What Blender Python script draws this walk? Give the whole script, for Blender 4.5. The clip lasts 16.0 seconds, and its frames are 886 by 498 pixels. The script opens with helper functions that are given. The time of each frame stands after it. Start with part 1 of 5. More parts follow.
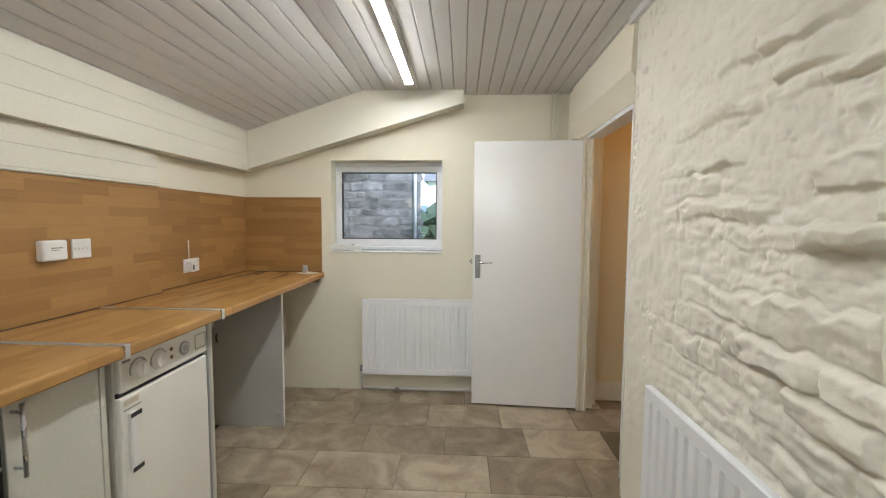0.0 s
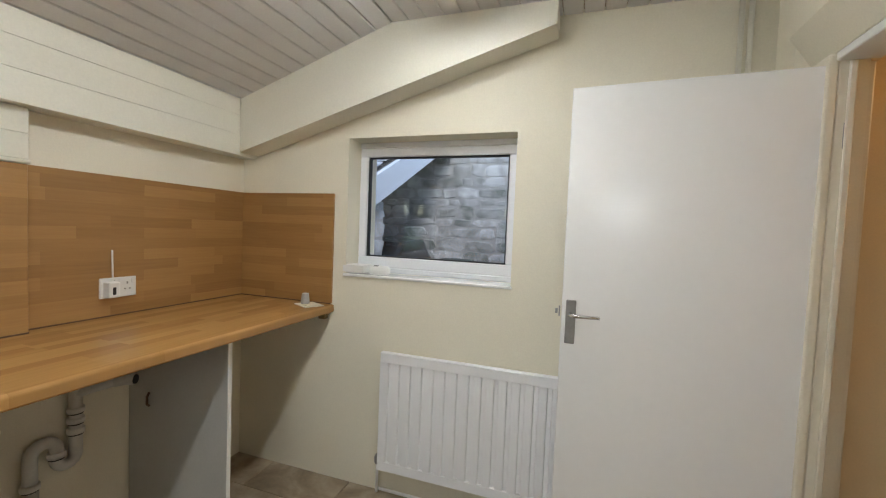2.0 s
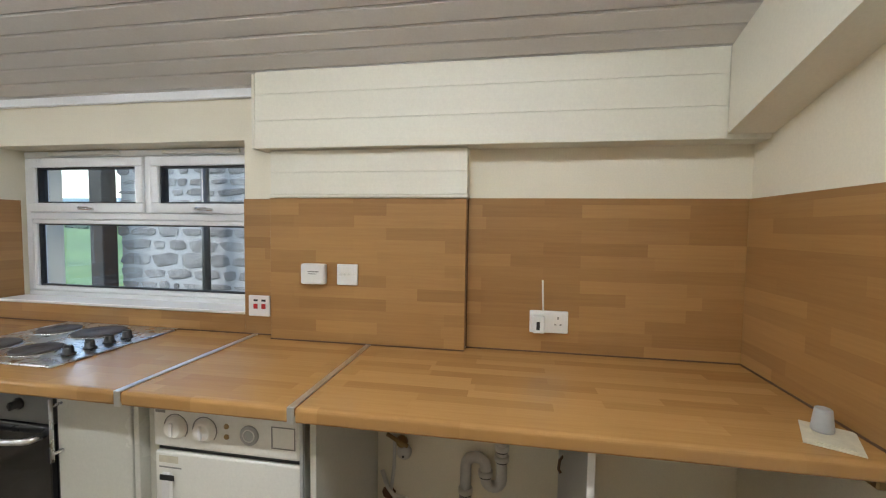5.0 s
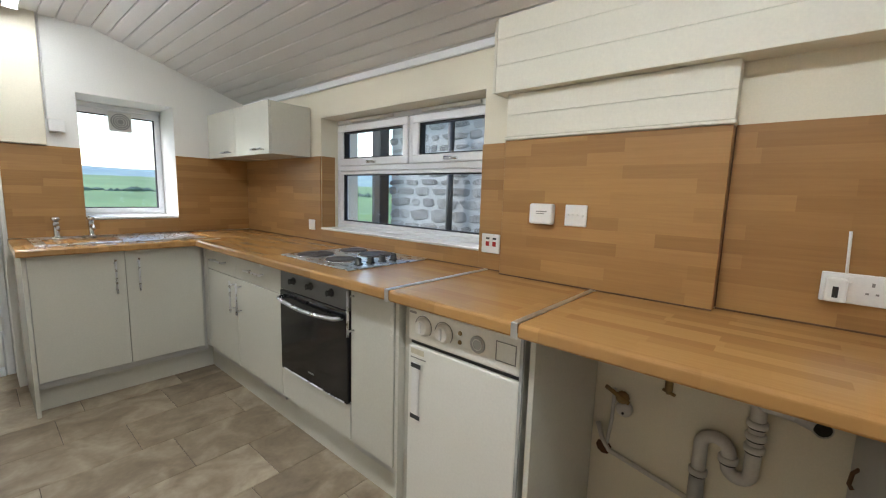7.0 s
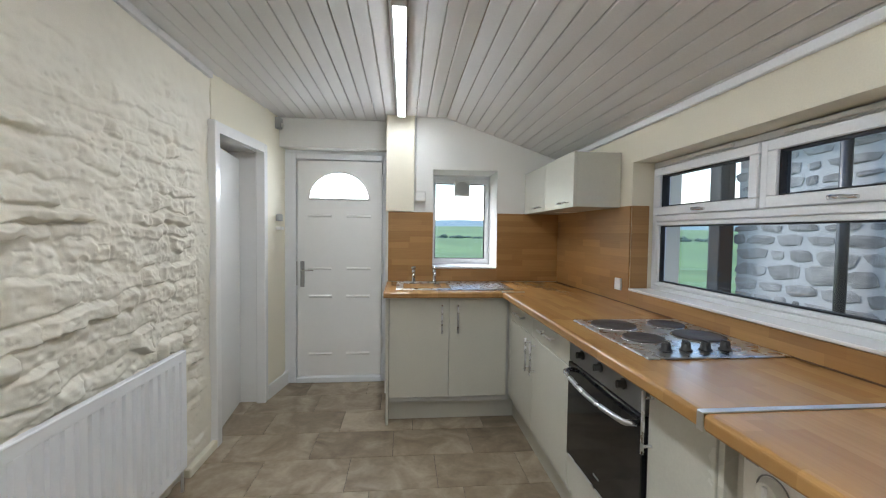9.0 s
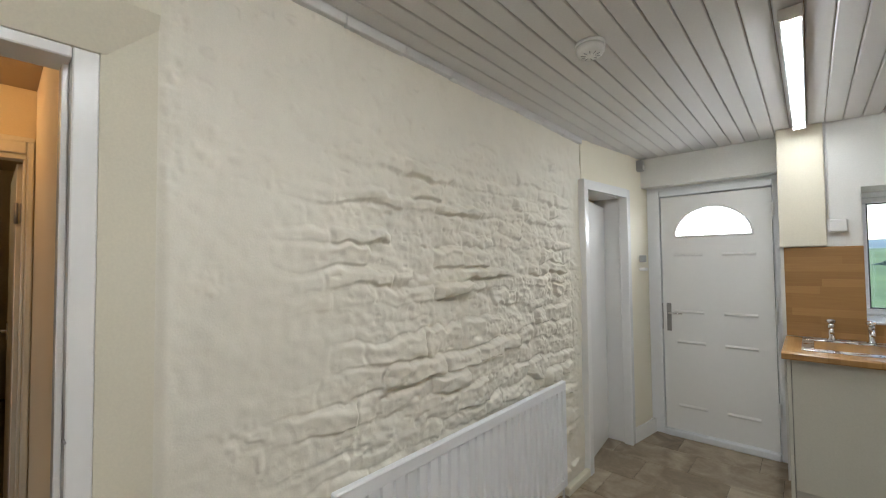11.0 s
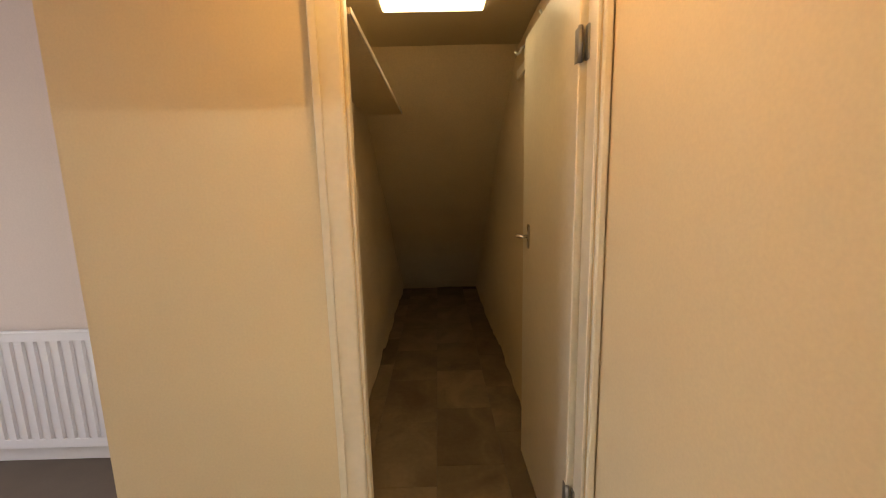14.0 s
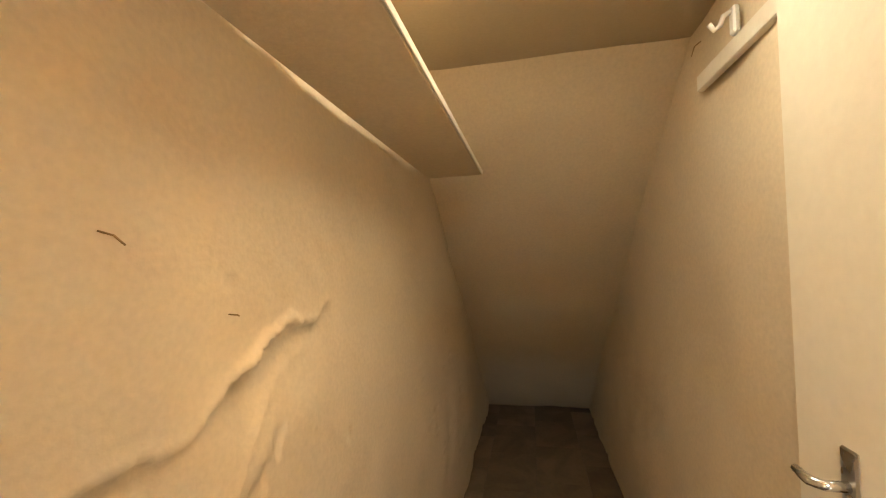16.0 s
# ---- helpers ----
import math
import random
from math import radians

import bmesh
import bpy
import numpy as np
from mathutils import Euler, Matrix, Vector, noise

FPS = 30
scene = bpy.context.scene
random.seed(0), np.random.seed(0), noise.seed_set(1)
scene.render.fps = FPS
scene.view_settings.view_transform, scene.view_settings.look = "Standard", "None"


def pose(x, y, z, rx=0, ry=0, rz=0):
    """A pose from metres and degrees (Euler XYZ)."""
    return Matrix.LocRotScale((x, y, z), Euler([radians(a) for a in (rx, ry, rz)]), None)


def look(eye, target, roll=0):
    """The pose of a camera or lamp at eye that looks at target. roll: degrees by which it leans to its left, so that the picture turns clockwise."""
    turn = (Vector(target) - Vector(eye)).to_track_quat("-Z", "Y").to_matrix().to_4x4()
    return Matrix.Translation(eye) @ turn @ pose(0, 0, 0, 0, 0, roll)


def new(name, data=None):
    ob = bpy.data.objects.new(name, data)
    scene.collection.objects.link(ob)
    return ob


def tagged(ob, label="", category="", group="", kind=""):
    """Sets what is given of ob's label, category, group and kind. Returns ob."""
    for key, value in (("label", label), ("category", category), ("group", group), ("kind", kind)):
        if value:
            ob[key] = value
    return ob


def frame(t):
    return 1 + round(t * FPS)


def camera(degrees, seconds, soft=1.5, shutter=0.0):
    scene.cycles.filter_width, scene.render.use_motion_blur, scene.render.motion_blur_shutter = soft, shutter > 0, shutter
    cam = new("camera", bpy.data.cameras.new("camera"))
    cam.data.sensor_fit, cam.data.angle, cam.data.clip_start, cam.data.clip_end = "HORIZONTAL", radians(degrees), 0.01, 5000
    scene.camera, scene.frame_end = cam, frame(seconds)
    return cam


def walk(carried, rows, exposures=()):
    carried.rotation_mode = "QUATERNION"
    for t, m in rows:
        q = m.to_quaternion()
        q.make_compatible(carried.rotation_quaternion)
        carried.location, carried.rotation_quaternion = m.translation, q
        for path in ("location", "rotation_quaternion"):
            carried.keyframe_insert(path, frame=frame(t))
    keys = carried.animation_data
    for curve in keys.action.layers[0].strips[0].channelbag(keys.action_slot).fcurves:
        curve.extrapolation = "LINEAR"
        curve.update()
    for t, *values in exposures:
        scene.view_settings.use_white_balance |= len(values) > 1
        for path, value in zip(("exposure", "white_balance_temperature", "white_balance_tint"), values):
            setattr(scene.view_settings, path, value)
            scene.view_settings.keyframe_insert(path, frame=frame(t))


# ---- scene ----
cam = camera(95.1, 16.0, soft=1.15)
PATH = [
    (0, (-0.073, 0.005, 1.324), (-0.166, 1.998, 1.185), 0.4),
    (0.5, (-0.039, 0.285, 1.338), (0.0, 2.282, 1.24), 1.2),
    (1, (-0.05, 0.634, 1.34), (-0.069, 2.633, 1.287), 0.7),
    (1.5, (0.017, 0.962, 1.326), (-0.283, 2.938, 1.258), 1.6),
    (2, (0.061, 1.265, 1.327), (-0.579, 3.157, 1.237), 2.3),
    (2.5, (0.003, 1.596, 1.327), (-0.904, 3.377, 1.255), 1.7),
    (3, (-0.037, 1.856, 1.322), (-1.315, 3.394, 1.273), 0.9),
    (3.5, (-0.064, 2.098, 1.365), (-1.767, 3.147, 1.389), 0.3),
    (4, (-0.168, 2.229, 1.409), (-2.103, 2.721, 1.511), -0.0),
    (4.5, (-0.207, 2.272, 1.406), (-2.206, 2.3, 1.418), 0.4),
    (7, (-0.201, 2.265, 1.26), (-1.707, 0.975, 0.995), 1.7),
    (7.5, (-0.334, 2.117, 1.282), (-1.619, 0.597, 1.081), 1.5),
    (8, (-0.408, 2.05, 1.298), (-1.385, 0.311, 1.15), 1.2),
    (8.5, (-0.458, 2.051, 1.302), (-1.053, 0.144, 1.217), 1.2),
    (11, (-0.453, 2.176, 1.412), (0.888, 0.693, 1.48), -0.6),
    (11.5, (-0.257, 2.241, 1.376), (1.384, 1.099, 1.329), 0.2),
    (12, (-0.054, 2.298, 1.337), (1.81, 1.594, 1.17), 1.4),
    (12.5, (0.147, 2.34, 1.292), (2.111, 2.094, 1.006), 1.4),
    (13, (0.422, 2.328, 1.291), (2.394, 2.385, 0.96), 1.2),
    (13.5, (0.714, 2.415, 1.282), (2.687, 2.505, 0.963), -0.7),
    (14, (1.045, 2.499, 1.304), (3.019, 2.479, 0.98), -1.3),
    (14.5, (1.386, 2.479, 1.318), (3.365, 2.426, 1.033), -0.8),
    (15, (1.695, 2.498, 1.322), (3.683, 2.473, 1.107), -1.2),
    (15.5, (1.933, 2.527, 1.351), (3.922, 2.677, 1.213), -2.2),
    (16, (2.07, 2.531, 1.388), (4.025, 2.949, 1.445), -1.5),
]
EXPOSURES = [(0, 1.65, 6550, 10), (2.5, 1.5, 6550, 10), (3.5, 1.5, 6450, 10), (4.5, 1.68, 6350, 10), (7, 1.68, 6350, 10), (8.5, 1.58, 6150, 10), (11, 1.33, 6400, 10), (11.5, 1.62, 6450, 10), (12, 1.68, 6550, 10), (12.5, 1.85, 6700, 10), (13, 2.15, 7900, 10), (13.5, 2.42, 8500, 10), (14, 2.6, 7800, 10), (15, 2.95, 6800, 10), (15.5, 3.5, 6500, 10), (16, 3.95, 5800, 10)]
walk(cam, [(t, look(eye, target, roll)) for t, eye, target, roll in PATH], EXPOSURES)


# ---- world and light ----
world = bpy.data.worlds.new("sky")
scene.world = world
world.use_nodes = True
wn = world.node_tree
sky = wn.nodes.new("ShaderNodeTexSky")
sky.sky_type = "NISHITA"
sky.sun_disc = False
sky.sun_elevation = radians(42)
sky.sun_rotation = radians(150)
sky.air_density = 1.2
sky.dust_density = 0.6
wn.links.new(sky.outputs[0], wn.nodes["Background"].inputs[0])
wn.nodes["Background"].inputs[1].default_value = 0.15

sun_data = bpy.data.lights.new("sun", "SUN")
sun_data.energy = 1.0
sun_data.angle = radians(14)
sun_data.color = (0.98, 0.98, 1.0)
sun_ob = new("sun", sun_data)
sun_ob.matrix_world = look((0, 0, 20), (0 - 20 * math.sin(radians(150)) * 0.8, 0 - 20 * math.cos(radians(150)) * 0.8, 8))

TUBE_POWER = 27.0
BULB_POWER = 0.7
WINDOW_POWER = 9.0
FANLIGHT_POWER = 3.5


# ---- materials ----
def mat(name, color, rough=0.5, metal=0.0, vary=0.06, scale=6.0, bump=0.0, bscale=120.0, spec=0.5, coat=0.0, fine=0.03):
    """A painted or plain surface with two scales of variation and fine relief."""
    m = bpy.data.materials.new(name)
    m.use_nodes = True
    nt = m.node_tree
    b = nt.nodes["Principled BSDF"]
    b.inputs["Roughness"].default_value = rough
    b.inputs["Metallic"].default_value = metal
    b.inputs["Specular IOR Level"].default_value = spec
    b.inputs["Coat Weight"].default_value = coat
    tc = nt.nodes.new("ShaderNodeTexCoord")
    n1 = nt.nodes.new("ShaderNodeTexNoise")
    n1.inputs["Scale"].default_value = scale
    n1.inputs["Detail"].default_value = 5
    n2 = nt.nodes.new("ShaderNodeTexNoise")
    n2.inputs["Scale"].default_value = bscale
    n2.inputs["Detail"].default_value = 3
    for n in (n1, n2):
        nt.links.new(tc.outputs["Object"], n.inputs["Vector"])
    mix = nt.nodes.new("ShaderNodeMixRGB")
    mix.inputs[1].default_value = (*[c * (1 - vary) for c in color], 1)
    mix.inputs[2].default_value = (*[min(1, c * (1 + vary)) for c in color], 1)
    nt.links.new(n1.outputs["Fac"], mix.inputs[0])
    mul = nt.nodes.new("ShaderNodeMixRGB")
    mul.blend_type = "MULTIPLY"
    mul.inputs[0].default_value = fine * 4
    nt.links.new(mix.outputs[0], mul.inputs[1])
    nt.links.new(n2.outputs["Fac"], mul.inputs[2])
    nt.links.new(mul.outputs[0], b.inputs["Base Color"])
    rr = nt.nodes.new("ShaderNodeMapRange")
    rr.inputs["To Min"].default_value = max(0.0, rough - 0.06)
    rr.inputs["To Max"].default_value = min(1.0, rough + 0.06)
    nt.links.new(n1.outputs["Fac"], rr.inputs["Value"])
    nt.links.new(rr.outputs[0], b.inputs["Roughness"])
    if bump:
        bu = nt.nodes.new("ShaderNodeBump")
        bu.inputs["Strength"].default_value = bump
        bu.inputs["Distance"].default_value = 0.004
        add = nt.nodes.new("ShaderNodeMath")
        add.operation = "ADD"
        n3 = nt.nodes.new("ShaderNodeTexNoise")
        n3.inputs["Scale"].default_value = scale * 2.2
        n3.inputs["Detail"].default_value = 4
        nt.links.new(tc.outputs["Object"], n3.inputs["Vector"])
        nt.links.new(n3.outputs["Fac"], add.inputs[0])
        sc = nt.nodes.new("ShaderNodeMath")
        sc.operation = "MULTIPLY"
        sc.inputs[1].default_value = 0.25
        nt.links.new(n2.outputs["Fac"], sc.inputs[0])
        nt.links.new(sc.outputs[0], add.inputs[1])
        nt.links.new(add.outputs[0], bu.inputs["Height"])
        nt.links.new(bu.outputs[0], b.inputs["Normal"])
    return m


def glow(name, color, strength):
    m = bpy.data.materials.new(name)
    m.use_nodes = True
    b = m.node_tree.nodes["Principled BSDF"]
    b.inputs["Base Color"].default_value = (0.8, 0.8, 0.8, 1)
    b.inputs["Emission Color"].default_value = (*color, 1)
    b.inputs["Emission Strength"].default_value = strength
    return m


def glass_mat(name, tint=(1, 1, 1), rough=0.0):
    m = bpy.data.materials.new(name)
    m.use_nodes = True
    b = m.node_tree.nodes["Principled BSDF"]
    b.inputs["Base Color"].default_value = (*tint, 1)
    b.inputs["Transmission Weight"].default_value = 1
    b.inputs["Roughness"].default_value = rough
    b.inputs["IOR"].default_value = 1.45
    return m


def wood_mat(name, axes, dark, light, rough=0.38):
    """Laminate printed with staves of beech: axes gives the axis along the staves and the one across."""
    m = bpy.data.materials.new(name)
    m.use_nodes = True
    nt = m.node_tree
    b = nt.nodes["Principled BSDF"]
    tc = nt.nodes.new("ShaderNodeTexCoord")
    sep = nt.nodes.new("ShaderNodeSeparateXYZ")
    com = nt.nodes.new("ShaderNodeCombineXYZ")
    nt.links.new(tc.outputs["Object"], sep.inputs[0])
    nt.links.new(sep.outputs["XYZ".index(axes[0])], com.inputs[0])
    nt.links.new(sep.outputs["XYZ".index(axes[1])], com.inputs[1])
    br = nt.nodes.new("ShaderNodeTexBrick")
    br.inputs["Color1"].default_value = (0, 0, 0, 1)
    br.inputs["Color2"].default_value = (1, 1, 1, 1)
    br.inputs["Mortar"].default_value = (0.3, 0.3, 0.3, 1)
    br.inputs["Scale"].default_value = 1.0
    br.inputs["Mortar Size"].default_value = 0.0
    br.inputs["Brick Width"].default_value = 0.36
    br.inputs["Row Height"].default_value = 0.046
    br.offset = 0.37
    br.squash = 0.7
    br.squash_frequency = 3
    nt.links.new(com.outputs[0], br.inputs["Vector"])
    st = nt.nodes.new("ShaderNodeMapping")
    st.inputs["Scale"].default_value = (3.0, 60.0, 60.0)
    nt.links.new(com.outputs[0], st.inputs[0])
    gr = nt.nodes.new("ShaderNodeTexNoise")
    gr.inputs["Scale"].default_value = 1.6
    gr.inputs["Detail"].default_value = 6
    gr.inputs["Roughness"].default_value = 0.65
    nt.links.new(st.outputs[0], gr.inputs["Vector"])
    big = nt.nodes.new("ShaderNodeTexNoise")
    big.inputs["Scale"].default_value = 2.2
    nt.links.new(tc.outputs["Object"], big.inputs["Vector"])
    m1 = nt.nodes.new("ShaderNodeMixRGB")
    m1.inputs[0].default_value = 0.56
    nt.links.new(br.outputs["Color"], m1.inputs[1])
    nt.links.new(gr.outputs["Fac"], m1.inputs[2])
    m2 = nt.nodes.new("ShaderNodeMixRGB")
    m2.inputs[0].default_value = 0.22
    nt.links.new(m1.outputs[0], m2.inputs[1])
    nt.links.new(big.outputs["Fac"], m2.inputs[2])
    ramp = nt.nodes.new("ShaderNodeValToRGB")
    ramp.color_ramp.elements[0].position = 0.12
    ramp.color_ramp.elements[0].color = (*dark, 1)
    ramp.color_ramp.elements[1].position = 0.9
    ramp.color_ramp.elements[1].color = (*light, 1)
    nt.links.new(m2.outputs[0], ramp.inputs[0])
    nt.links.new(ramp.outputs[0], b.inputs["Base Color"])
    b.inputs["Roughness"].default_value = rough
    bu = nt.nodes.new("ShaderNodeBump")
    bu.inputs["Strength"].default_value = 0.06
    bu.inputs["Distance"].default_value = 0.002
    nt.links.new(gr.outputs["Fac"], bu.inputs["Height"])
    nt.links.new(bu.outputs[0], b.inputs["Normal"])
    return m


def stone_mat(name, cols, scale=5.0, rough=0.85, bump=0.5, island=False, fine=40.0):
    """Stone with mottling; pieces differ by the object's or the island's random value."""
    m = bpy.data.materials.new(name)
    m.use_nodes = True
    nt = m.node_tree
    b = nt.nodes["Principled BSDF"]
    b.inputs["Roughness"].default_value = rough
    tc = nt.nodes.new("ShaderNodeTexCoord")
    if island:
        rnd = nt.nodes.new("ShaderNodeNewGeometry").outputs["Random Per Island"]
    else:
        rnd = nt.nodes.new("ShaderNodeObjectInfo").outputs["Random"]
    off = nt.nodes.new("ShaderNodeVectorMath")
    off.operation = "ADD"
    mulr = nt.nodes.new("ShaderNodeMath")
    mulr.operation = "MULTIPLY"
    mulr.inputs[1].default_value = 37.0
    nt.links.new(rnd, mulr.inputs[0])
    geo = nt.nodes.new("ShaderNodeNewGeometry")
    nt.links.new(geo.outputs["Position"], off.inputs[0])
    nt.links.new(mulr.outputs[0], off.inputs[1])
    n1 = nt.nodes.new("ShaderNodeTexNoise")
    n1.inputs["Scale"].default_value = scale
    n1.inputs["Detail"].default_value = 6
    n1.inputs["Distortion"].default_value = 1.2
    nt.links.new(off.outputs[0], n1.inputs["Vector"])
    n2 = nt.nodes.new("ShaderNodeTexNoise")
    n2.inputs["Scale"].default_value = fine
    n2.inputs["Detail"].default_value = 5
    nt.links.new(geo.outputs["Position"], n2.inputs["Vector"])
    ad = nt.nodes.new("ShaderNodeMath")
    ad.operation = "MULTIPLY_ADD"
    ad.inputs[1].default_value = 0.3
    nt.links.new(rnd, ad.inputs[0])
    nt.links.new(n1.outputs["Fac"], ad.inputs[2])
    ad2 = nt.nodes.new("ShaderNodeMath")
    ad2.operation = "MULTIPLY_ADD"
    ad2.inputs[1].default_value = 0.22
    nt.links.new(n2.outputs["Fac"], ad2.inputs[0])
    nt.links.new(ad.outputs[0], ad2.inputs[2])
    ramp = nt.nodes.new("ShaderNodeValToRGB")
    e = ramp.color_ramp.elements
    e[0].position, e[0].color = 0.38, (*cols[0], 1)
    e[1].position, e[1].color = 1.0, (*cols[2], 1)
    x = e.new(0.68)
    x.color = (*cols[1], 1)
    nt.links.new(ad2.outputs[0], ramp.inputs[0])
    nt.links.new(ramp.outputs[0], b.inputs["Base Color"])
    bu = nt.nodes.new("ShaderNodeBump")
    bu.inputs["Strength"].default_value = bump
    bu.inputs["Distance"].default_value = 0.006
    nt.links.new(ad2.outputs[0], bu.inputs["Height"])
    nt.links.new(bu.outputs[0], b.inputs["Normal"])
    return m


CREAM = mat("cream wall paint", (0.83, 0.775, 0.63), 0.75, vary=0.035, scale=2.5, bump=0.35, bscale=160)
CREAM_STONE = mat("cream paint on stone", (0.85, 0.80, 0.685), 0.7, vary=0.05, scale=7, bump=0.55, bscale=220)
CREAM_BOARD = mat("cream painted boarding", (0.80, 0.765, 0.65), 0.5, vary=0.03, scale=3, bump=0.08)
WHITE_WALL = mat("white wall paint", (0.80, 0.79, 0.75), 0.75, vary=0.03, scale=3, bump=0.3)
LOBBY = mat("magnolia wall paint", (0.79, 0.65, 0.42), 0.72, vary=0.05, scale=2.2, bump=0.3, bscale=150)
PLASTER = mat("old closet plaster", (0.76, 0.64, 0.44), 0.8, vary=0.08, scale=4, bump=0.8, bscale=90, fine=0.05)
ROOM_PINK = mat("pale pink wall paint", (0.74, 0.63, 0.56), 0.75, vary=0.03, scale=3, bump=0.2)
# dark brown, for the lobby ceiling, ceiling backing and stair mass
BROWN_CEIL = mat("dark brown ceiling", (0.34, 0.25, 0.16), 0.8, vary=0.08, scale=3, bump=0.3)
# browner and darker than the store's plaster walls
CLOSET_CEIL = mat("brown closet ceiling", (0.52, 0.43, 0.28), 0.8, vary=0.08, scale=3, bump=0.4)
BOARD = mat("ceiling boards", (0.70, 0.68, 0.66), 0.6, spec=0.3, vary=0.04, scale=2, bump=0.05)
GLOSS = mat("white gloss paint", (0.86, 0.85, 0.83), 0.2, vary=0.012, scale=4, bump=0.025, bscale=30, fine=0.008)
GLOSS_OLD = mat("worn cream gloss paint", (0.80, 0.74, 0.60), 0.33, vary=0.06, scale=7, bump=0.3, bscale=50)
PVC = mat("white plastic frame", (0.84, 0.85, 0.87), 0.3, vary=0.02, scale=5)
PLASTIC = mat("white plastic", (0.83, 0.82, 0.79), 0.35, vary=0.03, scale=9)
GREYPL = mat("grey plastic", (0.42, 0.42, 0.41), 0.5, vary=0.08)
ENAMEL = mat("white radiator enamel", (0.87, 0.87, 0.88), 0.36, vary=0.012, scale=3, fine=0.01)
CAB = mat("pale grey cabinet laminate", (0.64, 0.625, 0.545), 0.25, vary=0.03, scale=3)
CABIN = mat("cabinet carcass board", (0.50, 0.49, 0.46), 0.5, vary=0.05, scale=4)
BOILW = mat("cream appliance enamel", (0.83, 0.81, 0.74), 0.35, vary=0.03, scale=4)
STEEL = mat("brushed steel", (0.62, 0.62, 0.62), 0.28, metal=1, vary=0.08, scale=30)
CHROME = mat("chrome", (0.75, 0.75, 0.76), 0.12, metal=1, vary=0.03)
DULL = mat("dull metal", (0.38, 0.37, 0.36), 0.45, metal=1, vary=0.15, scale=30)
ALU = mat("aluminium strip", (0.78, 0.78, 0.76), 0.35, metal=1, vary=0.05, scale=30)
BRASS = mat("tarnished brass", (0.35, 0.24, 0.11), 0.45, metal=1, vary=0.2, scale=40)
BLACKG = mat("black oven glass", (0.012, 0.012, 0.013), 0.08, vary=0.1)
BLACK = mat("black plastic", (0.02, 0.02, 0.02), 0.4, vary=0.15)
RUBBER = mat("black window gasket", (0.02, 0.02, 0.022), 0.6)
PLATE = mat("cast iron hotplate", (0.07, 0.06, 0.058), 0.55, vary=0.2, scale=30, bump=0.3)
OVENP = mat("grey oven panel", (0.22, 0.22, 0.22), 0.35, metal=0.7, vary=0.05)
RED = mat("red switch", (0.45, 0.02, 0.02), 0.35)
PIPE = mat("grey waste pipe", (0.62, 0.60, 0.56), 0.5, vary=0.12, scale=15)
DARKGAP = mat("dark joint sealant", (0.12, 0.06, 0.03), 0.8, vary=0.2)
INK = mat("grey print", (0.28, 0.27, 0.25), 0.6)
PAPER = mat("paper", (0.62, 0.56, 0.42), 0.9, vary=0.2, scale=40)
GROUT = mat("tile joint", (0.13, 0.105, 0.08), 0.9, vary=0.15, scale=20)
DARKFLOOR = mat("dark grey room floor", (0.15, 0.115, 0.085), 0.6, vary=0.2, scale=8)
WOODX = wood_mat("beech laminate worktop", "YX", (0.30, 0.148, 0.045), (0.545, 0.308, 0.108), 0.22)
WOODW = wood_mat("beech laminate splashback", "YZ", (0.245, 0.116, 0.036), (0.48, 0.27, 0.095), 0.38)
WOODN = wood_mat("beech laminate end splashback", "XZ", (0.245, 0.116, 0.036), (0.48, 0.27, 0.095), 0.38)
TILE = stone_mat("stone effect floor tile", ((0.145, 0.108, 0.069), (0.27, 0.208, 0.139), (0.46, 0.38, 0.276)), 4.5, 0.42, 0.12)
# darker, browner copy of the kitchen tile, for lobby and store
TILE_DARKER = stone_mat("darker brown floor tile", ((0.085, 0.058, 0.03), (0.15, 0.108, 0.06), (0.25, 0.185, 0.11)), 3.0, 0.6, 0.12)
MORTAR = mat("lime mortar", (0.27, 0.265, 0.26), 0.95, vary=0.15, scale=6, bump=0.8)
SLATE = stone_mat("roof slate", ((0.15, 0.16, 0.18), (0.26, 0.275, 0.3), (0.4, 0.415, 0.45)), 3, 0.45, 0.3, True)
JOINT = mat("weathered dark pointing", (0.25, 0.25, 0.245), 0.95, vary=0.35, scale=4, bump=0.8)
POINTING = mat("pale lime pointing", (0.46, 0.45, 0.43), 0.95, vary=0.2, scale=9, bump=0.9, bscale=60)
BARGE = mat("grey painted bargeboard", (0.42, 0.45, 0.5), 0.6, vary=0.08)
# leaf green lightened and blued, with distance haze put into it
LEAF = mat("haze-tinted hedge leaves", (0.085, 0.13, 0.09), 0.9, vary=0.4, scale=0.8)
PAVE = mat("yard concrete", (0.26, 0.255, 0.25), 0.9, vary=0.2, scale=1.5, bump=0.5)
CARP = mat("dark car paint", (0.02, 0.028, 0.035), 0.15, vary=0.05, coat=0.6)
BIN = mat("dark green bin plastic", (0.02, 0.035, 0.03), 0.5)
YELLOW = mat("yellow sticker", (0.65, 0.45, 0.03), 0.5)
# near-black: the open carport's inner shade put into colour; also the dark post
DARKIN = mat("carport shade and dark post", (0.05, 0.048, 0.045), 0.95, vary=0.2)
GLASS = glass_mat("window glass", (0.97, 0.985, 1.0))
FROST = glass_mat("frosted fan glass", (1, 1, 1), 0.35)
TUBE = glow("fluorescent tube", (0.93, 0.97, 0.99), TUBE_POWER)
TUBE_OLD = glow("dimmer fluorescent tube", (0.92, 0.97, 1.0), TUBE_POWER * 0.6)
# the hatch's glow is added, to brighten the panel and the store below
HATCH = glow("glowing hatch panel", (1.0, 0.80, 0.52), 0.95)
BULB = glow("warm bulb", (1.0, 0.62, 0.28), 25.0)


